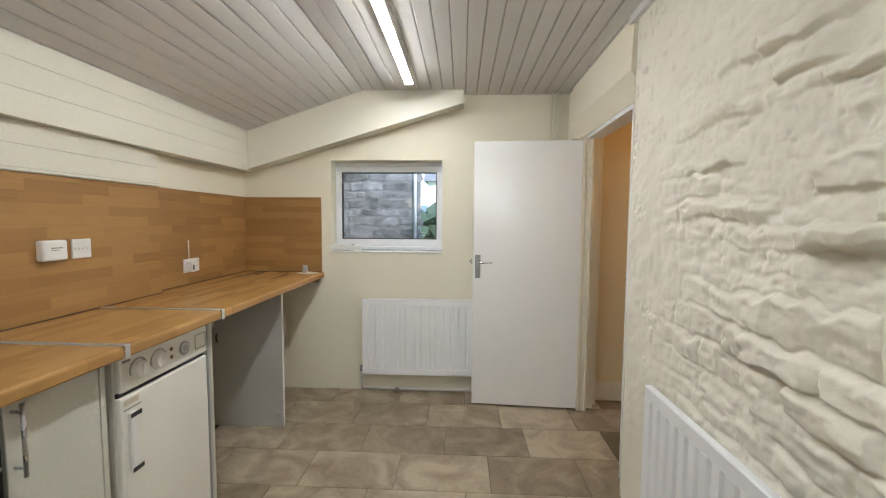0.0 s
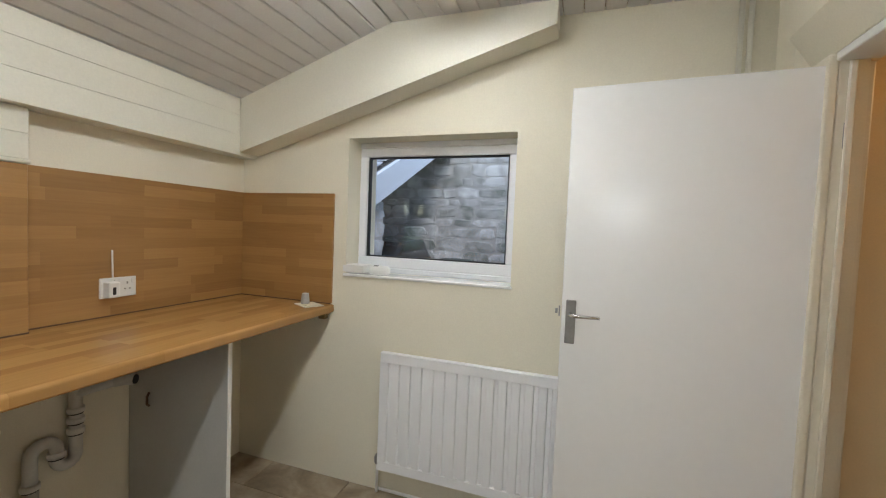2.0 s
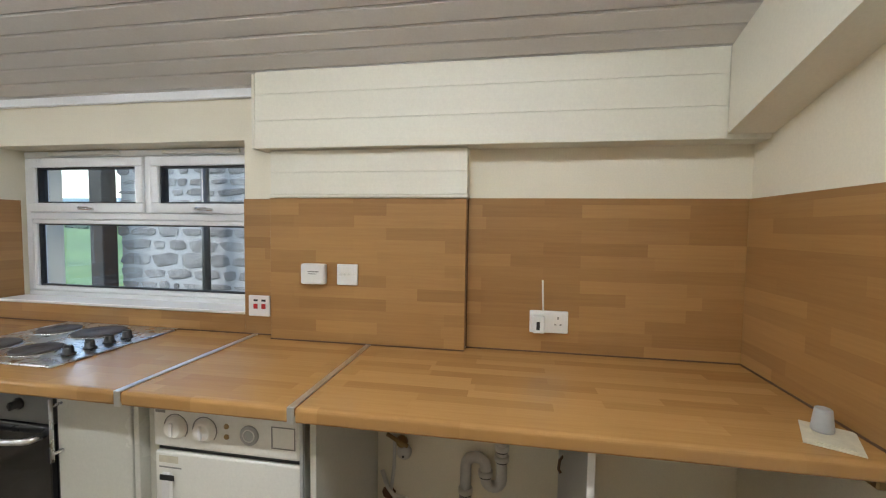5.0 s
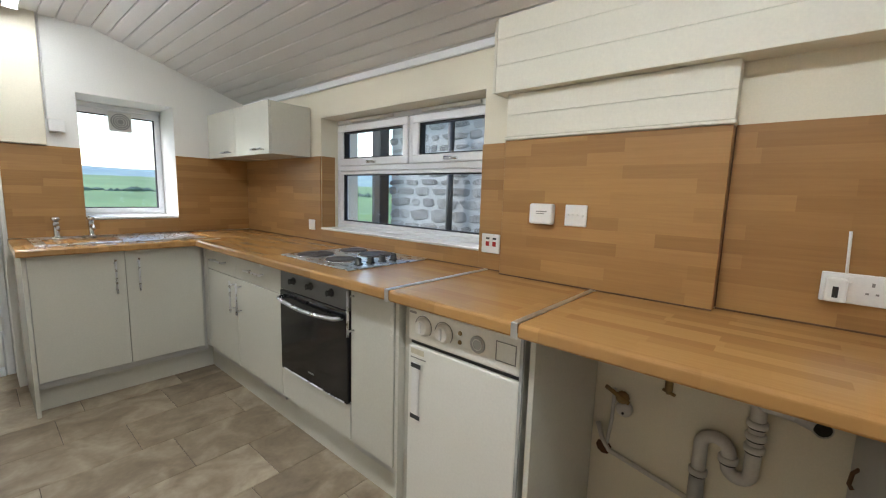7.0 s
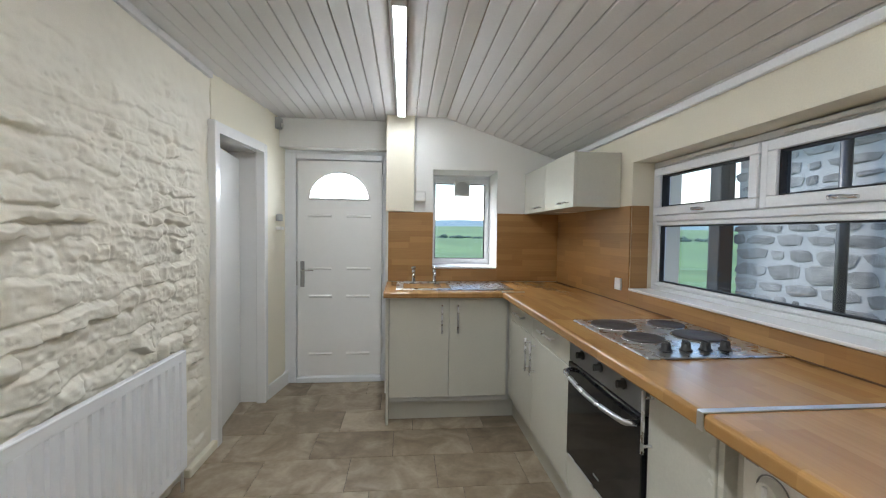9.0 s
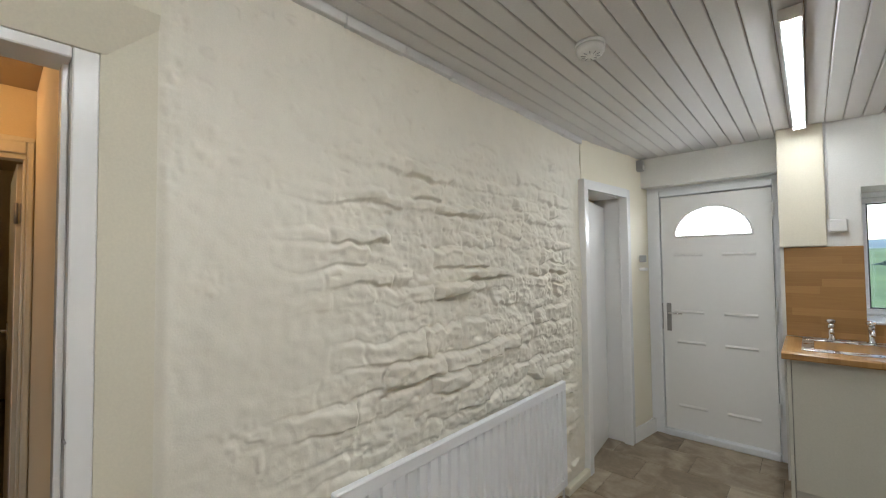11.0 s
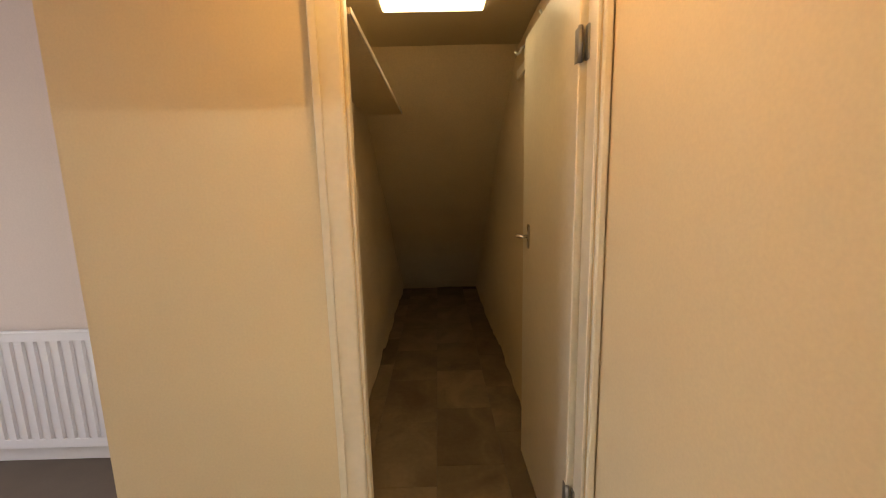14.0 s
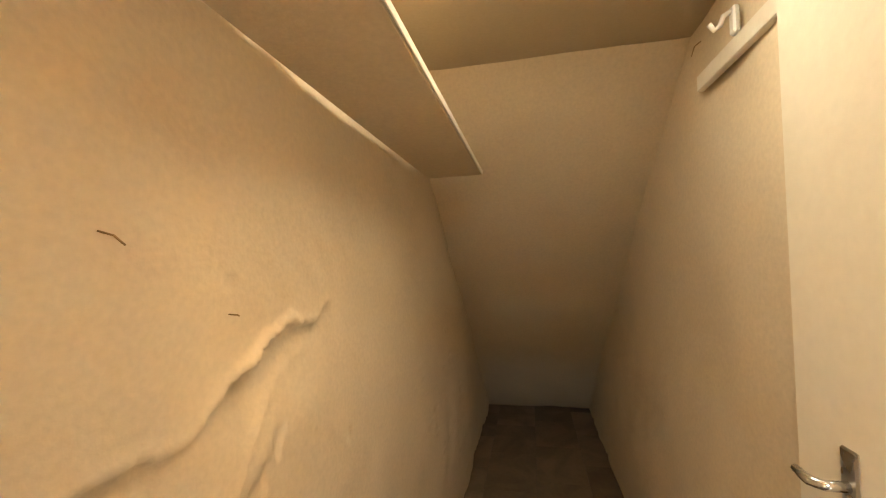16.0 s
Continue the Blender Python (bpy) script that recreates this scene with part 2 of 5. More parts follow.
# ---- mesh helpers ----
def bx(bm, x0, y0, z0, x1, y1, z1, bev=0.0, seg=1):
    r = bmesh.ops.create_cube(bm, size=1)
    vs = r["verts"]
    for v in vs:
        v.co = ((x0 + x1) / 2 + v.co.x * (x1 - x0), (y0 + y1) / 2 + v.co.y * (y1 - y0), (z0 + z1) / 2 + v.co.z * (z1 - z0))
    if bev:
        es = list({e for v in vs for e in v.link_edges})
        bmesh.ops.bevel(bm, geom=es, offset=bev, segments=seg, affect="EDGES", profile=0.5)
    return bm


def frame_of(d):
    d = Vector(d).normalized()
    a = Vector((0, 0, 1)) if abs(d.z) < 0.9 else Vector((1, 0, 0))
    u = d.cross(a).normalized()
    return u, d.cross(u).normalized()


def tube(bm, pts, r, seg=10, caps=True):
    """A round bar along a path; r is one radius or one per point."""
    pts = [Vector(p) for p in pts]
    rs = [r] * len(pts) if isinstance(r, (int, float)) else r
    rings = []
    for i, p in enumerate(pts):
        d = (pts[min(i + 1, len(pts) - 1)] - pts[max(i - 1, 0)])
        u, v = frame_of(d)
        if rings:
            pu = prev_u - d.normalized() * prev_u.dot(d.normalized())
            if pu.length > 1e-6:
                u = pu.normalized()
                v = d.normalized().cross(u)
        prev_u = u
        rings.append([bm.verts.new(p + (u * math.cos(a) + v * math.sin(a)) * rs[i]) for a in [2 * math.pi * k / seg for k in range(seg)]])
    for a, b in zip(rings, rings[1:]):
        for k in range(seg):
            f = bm.faces.new((a[k], a[(k + 1) % seg], b[(k + 1) % seg], b[k]))
            f.smooth = True
    if caps:
        bm.faces.new(rings[0][::-1])
        bm.faces.new(rings[-1])
    return bm


def arc(c, r, a0, a1, plane, n=8):
    """Points of an arc about c in the plane of two axes, for a bend of pipe."""
    out = []
    for k in range(n + 1):
        a = radians(a0 + (a1 - a0) * k / n)
        p = list(c)
        p[plane[0]] += r * math.cos(a)
        p[plane[1]] += r * math.sin(a)
        out.append(tuple(p))
    return out


def lathe(bm, c, axis, prof, seg=20):
    """A turned shape: prof is (radius, way along the axis)."""
    axis = Vector(axis).normalized()
    u, v = frame_of(axis)
    rings = []
    for r, h in prof:
        rings.append([bm.verts.new(Vector(c) + axis * h + (u * math.cos(a) + v * math.sin(a)) * max(r, 1e-5)) for a in [2 * math.pi * k / seg for k in range(seg)]])
    for a, b in zip(rings, rings[1:]):
        for k in range(seg):
            f = bm.faces.new((a[k], a[(k + 1) % seg], b[(k + 1) % seg], b[k]))
            f.smooth = True
    bm.faces.new(rings[0][::-1])
    bm.faces.new(rings[-1])
    return bm


def prism(bm, poly, axis, a0, a1):
    """A polygon in the two other axes, in their order, pushed from a0 to a1 along the axis."""
    def at(p, a):
        q = list(p)
        q.insert(axis, a)
        return q
    lo = [bm.verts.new(at(p, a0)) for p in poly]
    hi = [bm.verts.new(at(p, a1)) for p in poly]
    n = len(poly)
    for k in range(n):
        bm.faces.new((lo[k], lo[(k + 1) % n], hi[(k + 1) % n], hi[k]))
    bm.faces.new(lo[::-1])
    bm.faces.new(hi)
    bmesh.ops.recalc_face_normals(bm, faces=bm.faces[:])
    return bm


def mesh_of(name, bm, material):
    bmesh.ops.recalc_face_normals(bm, faces=bm.faces[:])
    me = bpy.data.meshes.new(name)
    bm.to_mesh(me)
    bm.free()
    me.materials.append(material)
    return me


def nb():
    return bmesh.new()


def cube(*a, **k):
    return bx(nb(), *a, **k)


def built(name, bm, material, label="", category="", kind="structure", group=""):
    """A top-level mesh."""
    return tagged(new(name, mesh_of(name, bm, material)), label, category, group, kind)


def thing(name, base, label, category, group="", kind=""):
    ob = new(name)
    ob.location = base
    ob.empty_display_size = 0.05
    return tagged(ob, label, category, group, kind)


def base_matrix(ob):
    m = Matrix.Translation(ob.location)
    return (base_matrix(ob.parent) @ ob.matrix_parent_inverse @ m) if ob.parent else m


def part(name, bm, material, parent, label=""):
    """A mesh in world places, as a part of a thing or of a part."""
    ob = new(name, mesh_of(name, bm, material))
    ob.parent = parent
    ob.matrix_parent_inverse = base_matrix(parent).inverted()
    if label:
        ob["label"] = label
    return ob


def grid_mesh(name, pts, material, smooth=True):
    """A sheet from an array of places, rows by columns."""
    r, c, _ = pts.shape
    i = np.arange(r * c).reshape(r, c)
    f = np.stack((i[:-1, :-1], i[:-1, 1:], i[1:, 1:], i[1:, :-1]), -1).reshape(-1, 4)
    me = bpy.data.meshes.new(name)
    me.from_pydata(pts.reshape(-1, 3).tolist(), [], f.tolist())
    me.materials.append(material)
    if smooth:
        me.polygons.foreach_set("use_smooth", [True] * len(me.polygons))
    return me


def smooth_noise(a, b, scale, seed):
    """Value noise over two arrays of places."""
    g = np.random.RandomState(seed).rand(64, 64)
    u, v = a / scale + 17.3, b / scale + 9.1
    iu, iv = np.floor(u).astype(int), np.floor(v).astype(int)
    fu, fv = u - iu, v - iv
    fu, fv = fu * fu * (3 - 2 * fu), fv * fv * (3 - 2 * fv)
    q = lambda s, t: g[(iu + s) % 64, (iv + t) % 64]
    return (q(0, 0) * (1 - fu) + q(1, 0) * fu) * (1 - fv) + (q(0, 1) * (1 - fu) + q(1, 1) * fu) * fv - 0.5


def step(lo, hi, v):
    s = np.clip((v - lo) / (hi - lo), 0, 1)
    return s * s * (3 - 2 * s)


# ---- structure: kitchen ----
NY, WX, SY, CZ = 3.073, -1.75, -1.25, 2.25
KINK = -0.79


def roof_z(x):
    return CZ if x > KINK else CZ + (x - KINK) * 0.33


# floor slab under the tiles
built("floor", bx(nb(), -2.0, -2.0, -0.12, 3.0, 3.49, -0.006), GROUT)
built("floor_room", bx(nb(), -0.2, 3.49, -0.12, 3.4, 7.2, -0.002), DARKFLOOR)
built("floor_store", bx(nb(), 3.0, 1.9, -0.12, 6.6, 3.2, -0.006), GROUT)

# west wall with the wide window's opening
b = nb()
WO = (-0.15, 1.165, 1.005, 1.735)
bx(b, -2.05, -1.66, -0.1, WX, WO[0], 2.6)
bx(b, -2.05, WO[1], -0.1, WX, NY + 0.3, 2.6)
bx(b, -2.05, WO[0], -0.1, WX, WO[1], WO[2])
bx(b, -2.05, WO[0], WO[3], WX, WO[1], 2.6)
built("wall_west", b, CREAM)

# north wall with the small window's opening
b = nb()
NO = (-1.075, -0.225, 1.075, 1.775)
bx(b, WX, NY, -0.1, NO[0], NY + 0.3, 2.6)
bx(b, NO[1], NY, -0.1, 0.975, NY + 0.3, 2.6)
bx(b, NO[0], NY, -0.1, NO[1], NY + 0.3, NO[2])
bx(b, NO[0], NY, NO[3], NO[1], NY + 0.3, 2.6)
built("wall_north", b, CREAM)

# south wall: window opening, and the recess of the outer door
b = nb()
SO = (-1.222, -0.69, 1.03, 1.835)
bx(b, WX, SY - 0.41, -0.1, SO[0], SY, 2.6)
bx(b, SO[1], SY - 0.41, -0.1, -0.31, SY, 2.6)
bx(b, SO[0], SY - 0.41, -0.1, SO[1], SY, SO[2])
bx(b, SO[0], SY - 0.41, SO[3], SO[1], SY, 2.6)
bx(b, -0.31, SY - 0.41, 2.015, 0.75, SY - 0.17, 2.6)
built("wall_south", b, WHITE_WALL)
built("pipe_boxing", cube(-0.535, SY, 1.49, -0.312, SY + 0.035, CZ, bev=0.003), CREAM)

# east wall: stone stretch, inner doorway, lobby doorway
b = nb()
bx(b, 0.735, -0.5, -0.1, 0.86, 1.92, 2.6)
prism(b, [(0.735, 1.92), (0.70, 1.92), (0.755, 2.02), (0.86, 2.02), (0.86, 1.92)], 2, -0.1, 2.02)
prism(b, [(0.70, 2.6), (0.68, 2.01), (0.75, 1.905), (0.86, 1.905), (0.86, 2.6)], 1, 1.92, 2.93)
bx(b, 0.745, 2.85, -0.1, 0.86, NY, 1.905)
bx(b, 0.70, 2.93, 1.905, 0.86, NY, 2.6)
prism(b, [(0.60, -1.17), (0.545, -1.66), (0.86, -1.66), (0.86, -1.17)], 2, -0.1, 2.6)
prism(b, [(0.60, -1.17), (0.69, -0.5), (0.86, -0.5), (0.86, -1.17)], 2, 1.95, 2.6)
built("wall_east", b, CREAM)


# painted rubble stretch of the east wall
def stone_sheet():
    """Thick paint over coursed rubble: crisp ledges low down, worn smooth plaster above and towards the doorway."""
    ys = np.linspace(-0.5, 1.925, 600)
    zs = np.linspace(0.0, CZ + 0.01, 560)
    Y, Z = np.meshgrid(ys, zs)
    rs = np.random.RandomState(5)
    Yw = Y + 0.05 * smooth_noise(Y, Z, 0.16, 1) + 0.03 * smooth_noise(Y, Z, 0.05, 2)
    Zw = Z + 0.035 * smooth_noise(Y, Z, 0.6, 3) + 0.046 * smooth_noise(Y, Z, 0.13, 4) + 0.024 * smooth_noise(Y, Z, 0.045, 14)
    H = np.zeros_like(Y)
    z0 = -0.02
    while z0 < 2.3:
        h = rs.uniform(0.05, 0.105)
        y0 = -0.7 - rs.uniform(0, 0.3)
        lift = rs.uniform(-0.004, 0.008)
        while y0 < 2.1:
            w = rs.uniform(0.08, 0.38)
            out = max(0.0, lift + rs.choice((0.0, 0.004, 0.008, 0.012, 0.018, 0.024)))
            lean, turn_ = rs.uniform(-0.05, 0.16), rs.uniform(-0.05, 0.05)
            gap = rs.uniform(0.0, 0.004)
            inside = (Yw >= y0) & (Yw < y0 + w) & (Zw >= z0) & (Zw < z0 + h)
            side = np.minimum(Yw - y0, y0 + w - Yw)
            low, high = Zw - z0, z0 + h - Zw
            plate = (0.35 + 0.65 * step(0.0, 0.02, side)) * (0.25 + 0.75 * step(gap * 0.4, gap * 0.4 + 0.013, low) * step(gap, gap + 0.02, high))
            face = out + lean * (low - h * 0.5) + turn_ * (Yw - y0 - w / 2)
            H = np.where(inside, plate * np.maximum(face, 0.001) * rs.choice((0.35, 0.8, 1.0, 1.25)), H)
            y0 += w
        z0 += h
    lump = smooth_noise(Y + 0.03 * smooth_noise(Y, Z, 0.05, 29), Z * 1.5, 0.09, 7)
    grit = smooth_noise(Y + 0.4 * Z, Z * 1.6 - 0.3 * Y, 0.04, 17)
    H += 0.014 * smooth_noise(Y, Z, 0.22, 6) + 0.014 * lump + 0.008 * grit + 0.003 * smooth_noise(Y, Z, 0.016, 18)
    H -= 0.005 * step(0.2, 0.6, smooth_noise(Y, Z * 1.8, 0.045, 20) + 0.35 * smooth_noise(Y, Z, 0.014, 24))
    rough = step(1.74, 1.2, Y + 0.5 * smooth_noise(Y, Z, 0.3, 8)) * step(2.08, 1.62, Z + 0.35 * smooth_noise(Y, Z, 0.35, 9)) * step(-0.46, -0.2, Y)
    flat = 0.012 + 0.018 * smooth_noise(Y, Z, 0.35, 10) + 0.009 * smooth_noise(Y, Z * 1.4, 0.11, 11) + 0.003 * smooth_noise(Y, Z, 0.03, 12)
    scab = smooth_noise(Y, Z * 1.7, 0.08, 16) + 0.5 * smooth_noise(Y, Z, 0.024, 19)
    flat += step(-0.05, 0.25, smooth_noise(Y, Z, 0.3, 28)) * (0.008 * step(0.3, 0.6, scab) - 0.006 * step(-0.34, -0.6, scab))
    crumb = smooth_noise(Y, Z, 0.022, 21) + 0.6 * smooth_noise(Y, Z, 0.012, 25)
    spots = ((1.80, 1.365, 0.05), (1.72, 0.935, 0.05), (1.64, 1.66, 0.04))
    for py, pz, r in spots:
        flat += 0.007 * crumb * np.exp(-(((Y - py) ** 2 + (Z - pz) ** 2) / r ** 2) ** 2)
    seam = 1.885 + 0.03 * smooth_noise(Z, Y * 0, 0.11, 26)
    flat += 0.012 * crumb * np.exp(-((Y - seam) / 0.022) ** 2) * step(-0.1, 0.2, smooth_noise(Z, Y * 0, 0.17, 27))
    D = rough * (H * 1.3 + 0.003) + (1 - rough) * (flat + 0.35 * rough * H)
    edge = step(1.925, 1.895, Y) * 0.8 + 0.2
    X = 0.708 - D * edge
    return grid_mesh("stone_face", np.stack((X, Y, Z), -1), CREAM_STONE)


tagged(new("wall_stone_face", stone_sheet()), kind="structure")
b = nb()
for k in range(9):
    y0 = -0.49 + k * 0.27
    bx(b, 0.672, y0, 2.212 + 0.004 * (k % 2), 0.712, y0 + 0.268, 2.249, bev=0.003)
built("trim_ceiling_edge", b, BOARD)

# ceiling: one mesh of narrow boards
b = nb()
pitch = 0.0815
x = KINK
k = 0
while x < 0.86:
    bx(b, x + 0.0015, SY - 0.17, CZ, x + pitch - 0.0015, NY, CZ + 0.015, bev=0.004)
    x += pitch
n = Vector((-1, 0, -0.33)).normalized()
up = Vector((0.33, 0, -1)).normalized() * -1
x = 0.0
while x < 1.05:
    p0, p1 = Vector((KINK, 0, CZ)) + n * (x + 0.0015), Vector((KINK, 0, CZ)) + n * (x + pitch - 0.0015)
    c = 0.005
    q = [p0 + up * c, p0 + n * c, p1 - n * c, p1 + up * c, p1 + up * 0.016, p0 + up * 0.016]
    prism(b, [(v.x, v.z) for v in q], 1, SY - 0.17, NY)
    x += pitch
built("ceiling", b, BOARD)
b = nb()
bx(b, KINK - 0.02, -1.7, CZ + 0.017, 0.9, NY + 0.3, CZ + 0.1)
prism(b, [(KINK, CZ + 0.02), (-2.05, CZ + 0.02 - 1.26 * 0.33), (-2.05, CZ + 0.1 - 1.26 * 0.33), (KINK, CZ + 0.1)], 1, -1.7, NY + 0.3)
built("ceiling_backing", b, BROWN_CEIL)
b = nb()
for y0, y1 in ((-1.25, 1.27),):
    bx(b, WX, y0, 1.905, WX + 0.022, y1, 1.948, bev=0.004)
built("trim_west_ceiling", b, PVC)

# boxed pipes and beams in painted boarding
b = nb()
z0, z1 = 1.678, roof_z(-1.645) + 0.002
hs = [z0, z0 + 0.105, z0 + 0.205, z1 - 0.002]
for a, c in zip(hs, hs[1:]):
    bx(b, -1.66, 1.285, a + 0.0003, -1.645, 2.94, c - 0.0003, bev=0.0016)
bx(b, WX, 1.285, z0 + 0.002, -1.66, NY, z1 - 0.03)
bx(b, WX, 1.272, z0 + 0.001, -1.643, 1.2845, z1 - 0.01, bev=0.002)
built("trim_west_boxing", b, CREAM_BOARD)
b = nb()
prism(b, [(-1.645, 1.694), (-0.07, 2.157), (-0.07, CZ), (KINK, CZ), (-1.645, roof_z(-1.645))], 1, 2.94, NY)
built("trim_north_boxing", b, CREAM_BOARD)
b = nb()
for a, c in ((1.508, 1.5925), (1.593, 1.677)):
    bx(b, WX, 1.322, a, -1.688, 2.106, c, bev=0.0016)
bx(b, WX, 1.318, 1.494, -1.682, 2.11, 1.507, bev=0.003)
built("trim_chimney_boarding", b, CREAM_BOARD)

# splashbacks
sp = thing("splashback_window", (-1.745, 0.5, 0.926), "beech-effect laminate splashback round the wide window", "splashback")
part("panel", cube(WX, -1.25, 0.926, -1.741, -0.152, 1.49, bev=0.001), WOODW, sp)
part("panel", cube(WX, -0.1515, 0.926, -1.741, 1.1645, 1.003), WOODW, sp)
part("panel", cube(WX, 1.165, 0.926, -1.741, 1.316, 1.492, bev=0.001), WOODW, sp)
part("reveal_panel", cube(-1.85, -0.1495, 1.006, WX, -0.142, 1.49), WOODW, sp)
b = nb()
bx(b, WX, 1.3165, 0.927, -1.691, 2.104, 1.492, bev=0.0015)
built("splashback_chimney", b, WOODW, "beech-effect laminate panel boxed out from the wall", "splashback", "thing")
built("splashback_west", cube(WX, 2.1055, 0.926, -1.741, NY, 1.496), WOODW, "beech-effect laminate splashback behind the worktop", "splashback", "thing")
built("splashback_end", cube(-1.740, NY - 0.012, 0.926, -1.149, NY - 0.0005, 1.495), WOODN, "beech-effect laminate splashback at the worktop end", "splashback", "thing")
sp = thing("splashback_sink", (-1.0, SY, 0.926), "beech-effect laminate splashback behind the sink", "splashback")
part("panel", cube(-1.740, SY, 0.926, SO[0], SY + 0.01, 1.487, bev=0.001), WOODN, sp)
part("panel", cube(SO[0] + 0.0005, SY, 0.926, SO[1] - 0.0005, SY + 0.01, SO[2] - 0.002), WOODN, sp)
part("panel", cube(SO[1], SY, 0.926, -0.33, SY + 0.01, 1.487, bev=0.001), WOODN, sp)
b = nb()
bx(b, -1.741, 2.106, 0.9232, -1.737, NY - 0.012, 0.928)
bx(b, -1.691, 1.317, 0.9232, -1.687, 2.103, 0.928)
bx(b, -1.737, NY - 0.016, 0.9232, -1.15, NY - 0.012, 0.928)
bx(b, -1.741, 2.1045, 0.93, -1.736, 2.108, 1.49)
bx(b, -1.741, -1.24, 0.9232, -1.737, 1.316, 0.928)
built("trim_sealant", b, DARKGAP)


# ---- windows ----
def window_sash(root, axis, at, a0, a1, z0, z1, rail, depth, inward, name="sash", bot=None):
    """A glazed frame in the plane axis = at: four rails, gasket and pane."""
    bot = rail if bot is None else bot
    def B(u0, w0, u1, w1, d0, d1, bev=0.004):
        lo, hi = min(at + d0 * inward, at + d1 * inward), max(at + d0 * inward, at + d1 * inward)
        return cube(lo, u0, w0, hi, u1, w1, bev=bev) if axis == 0 else cube(u0, lo, w0, u1, hi, w1, bev=bev)
    s = part(name, B(a0, z0, a1, z0 + bot, 0, depth), PVC, root)
    part("rail", B(a0, z1 - rail, a1, z1, 0, depth), PVC, s)
    part("stile", B(a0, z0 + bot, a0 + rail, z1 - rail, 0, depth), PVC, s)
    part("stile", B(a1 - rail, z0 + bot, a1, z1 - rail, 0, depth), PVC, s)
    g = 0.007
    gas = nb()
    i0, i1, j0, j1 = a0 + rail, a1 - rail, z0 + bot, z1 - rail
    for u0, w0, u1, w1 in ((i0, j0, i1, j0 + g), (i0, j1 - g, i1, j1), (i0, j0 + g, i0 + g, j1 - g), (i1 - g, j0 + g, i1, j1 - g)):
        lo, hi = sorted((at + 0.012 * inward, at + (depth - 0.012) * inward))
        bx(gas, lo, u0, w0, hi, u1, w1) if axis == 0 else bx(gas, u0, lo, w0, u1, hi, w1)
    part("gasket", gas, RUBBER, s, "black rubber gasket")
    pane = part("pane", B(i0 + g, j0 + g, i1 - g, j1 - g, depth * 0.4, depth * 0.4 + 0.005, 0), GLASS, s, "clear glass pane")
    pane.visible_shadow = False
    return s


# wide west window
w1 = thing("window_1", (-1.91, 0.5, 1.0), "white plastic window with two top vents", "window", kind="structure")
fx = -1.935
part("window_frame", cube(fx, WO[0] + 0.001, 1.007, fx + 0.06, WO[1] - 0.001, 1.04, bev=0.004), PVC, w1)
part("window_frame", cube(fx, WO[0] + 0.001, 1.70, fx + 0.06, WO[1] - 0.001, 1.733, bev=0.004), PVC, w1)
part("window_frame", cube(fx, WO[0] + 0.001, 1.0405, fx + 0.06, -0.115, 1.6995, bev=0.004), PVC, w1)
part("window_frame", cube(fx, 1.13, 1.0405, fx + 0.06, WO[1] - 0.001, 1.6995, bev=0.004), PVC, w1)
part("transom", cube(fx, -0.1145, 1.40, fx + 0.066, 1.1295, 1.432, bev=0.004), PVC, w1)
part("mullion", cube(fx, 0.555, 1.4325, fx + 0.066, 0.59, 1.6995, bev=0.004), PVC, w1)
window_sash(w1, 0, fx + 0.008, -0.114, 1.129, 1.041, 1.399, 0.022, 0.05, 1, "fixed_light")
for a, c in ((-0.112, 0.553), (0.592, 1.127)):
    s = window_sash(w1, 0, fx + 0.008, a, c, 1.434, 1.698, 0.045, 0.066, 1, "vent_sash")
    m = (a + c) / 2
    h = nb()
    bx(h, fx + 0.075, m - 0.03, 1.447, fx + 0.085, m + 0.03, 1.462, bev=0.003)
    tube(h, [(fx + 0.085, m, 1.455), (fx + 0.10, m, 1.455), (fx + 0.104, m + 0.02, 1.451), (fx + 0.104, m + 0.085, 1.448)], 0.0065, 8)
    part("window_handle", h, CHROME, s, "chrome window handle")
    v = nb()
    bx(v, fx + 0.061, m - 0.2, 1.708, fx + 0.078, m + 0.2, 1.727, bev=0.005, seg=2)
    part("trickle_vent", v, PLASTIC, w1)
part("window_sill", cube(fx + 0.061, WO[0] + 0.004, 1.0055, WX + 0.012, WO[1] - 0.001, 1.018, bev=0.003), GLOSS, w1)

# small north window
w2 = thing("window_2", (-0.65, 3.2, 1.07), "white plastic fixed window over the radiator", "window", kind="structure")
fy = 3.185
part("window_frame", cube(NO[0] + 0.001, fy, 1.092, NO[1] - 0.001, fy + 0.06, 1.12, bev=0.004), PVC, w2)
part("window_frame", cube(NO[0] + 0.001, fy, 1.745, NO[1] - 0.001, fy + 0.06, 1.774, bev=0.004), PVC, w2)
window_sash(w2, 1, fy + 0.05, NO[0] + 0.004, NO[1] - 0.004, 1.1205, 1.7445, 0.045, 0.05, -1, "sash", bot=0.055)
part("window_sill", cube(NO[0] - 0.012, NY - 0.01, 1.076, NO[1] + 0.006, fy - 0.0005, 1.0905, bev=0.004), GLOSS, w2)

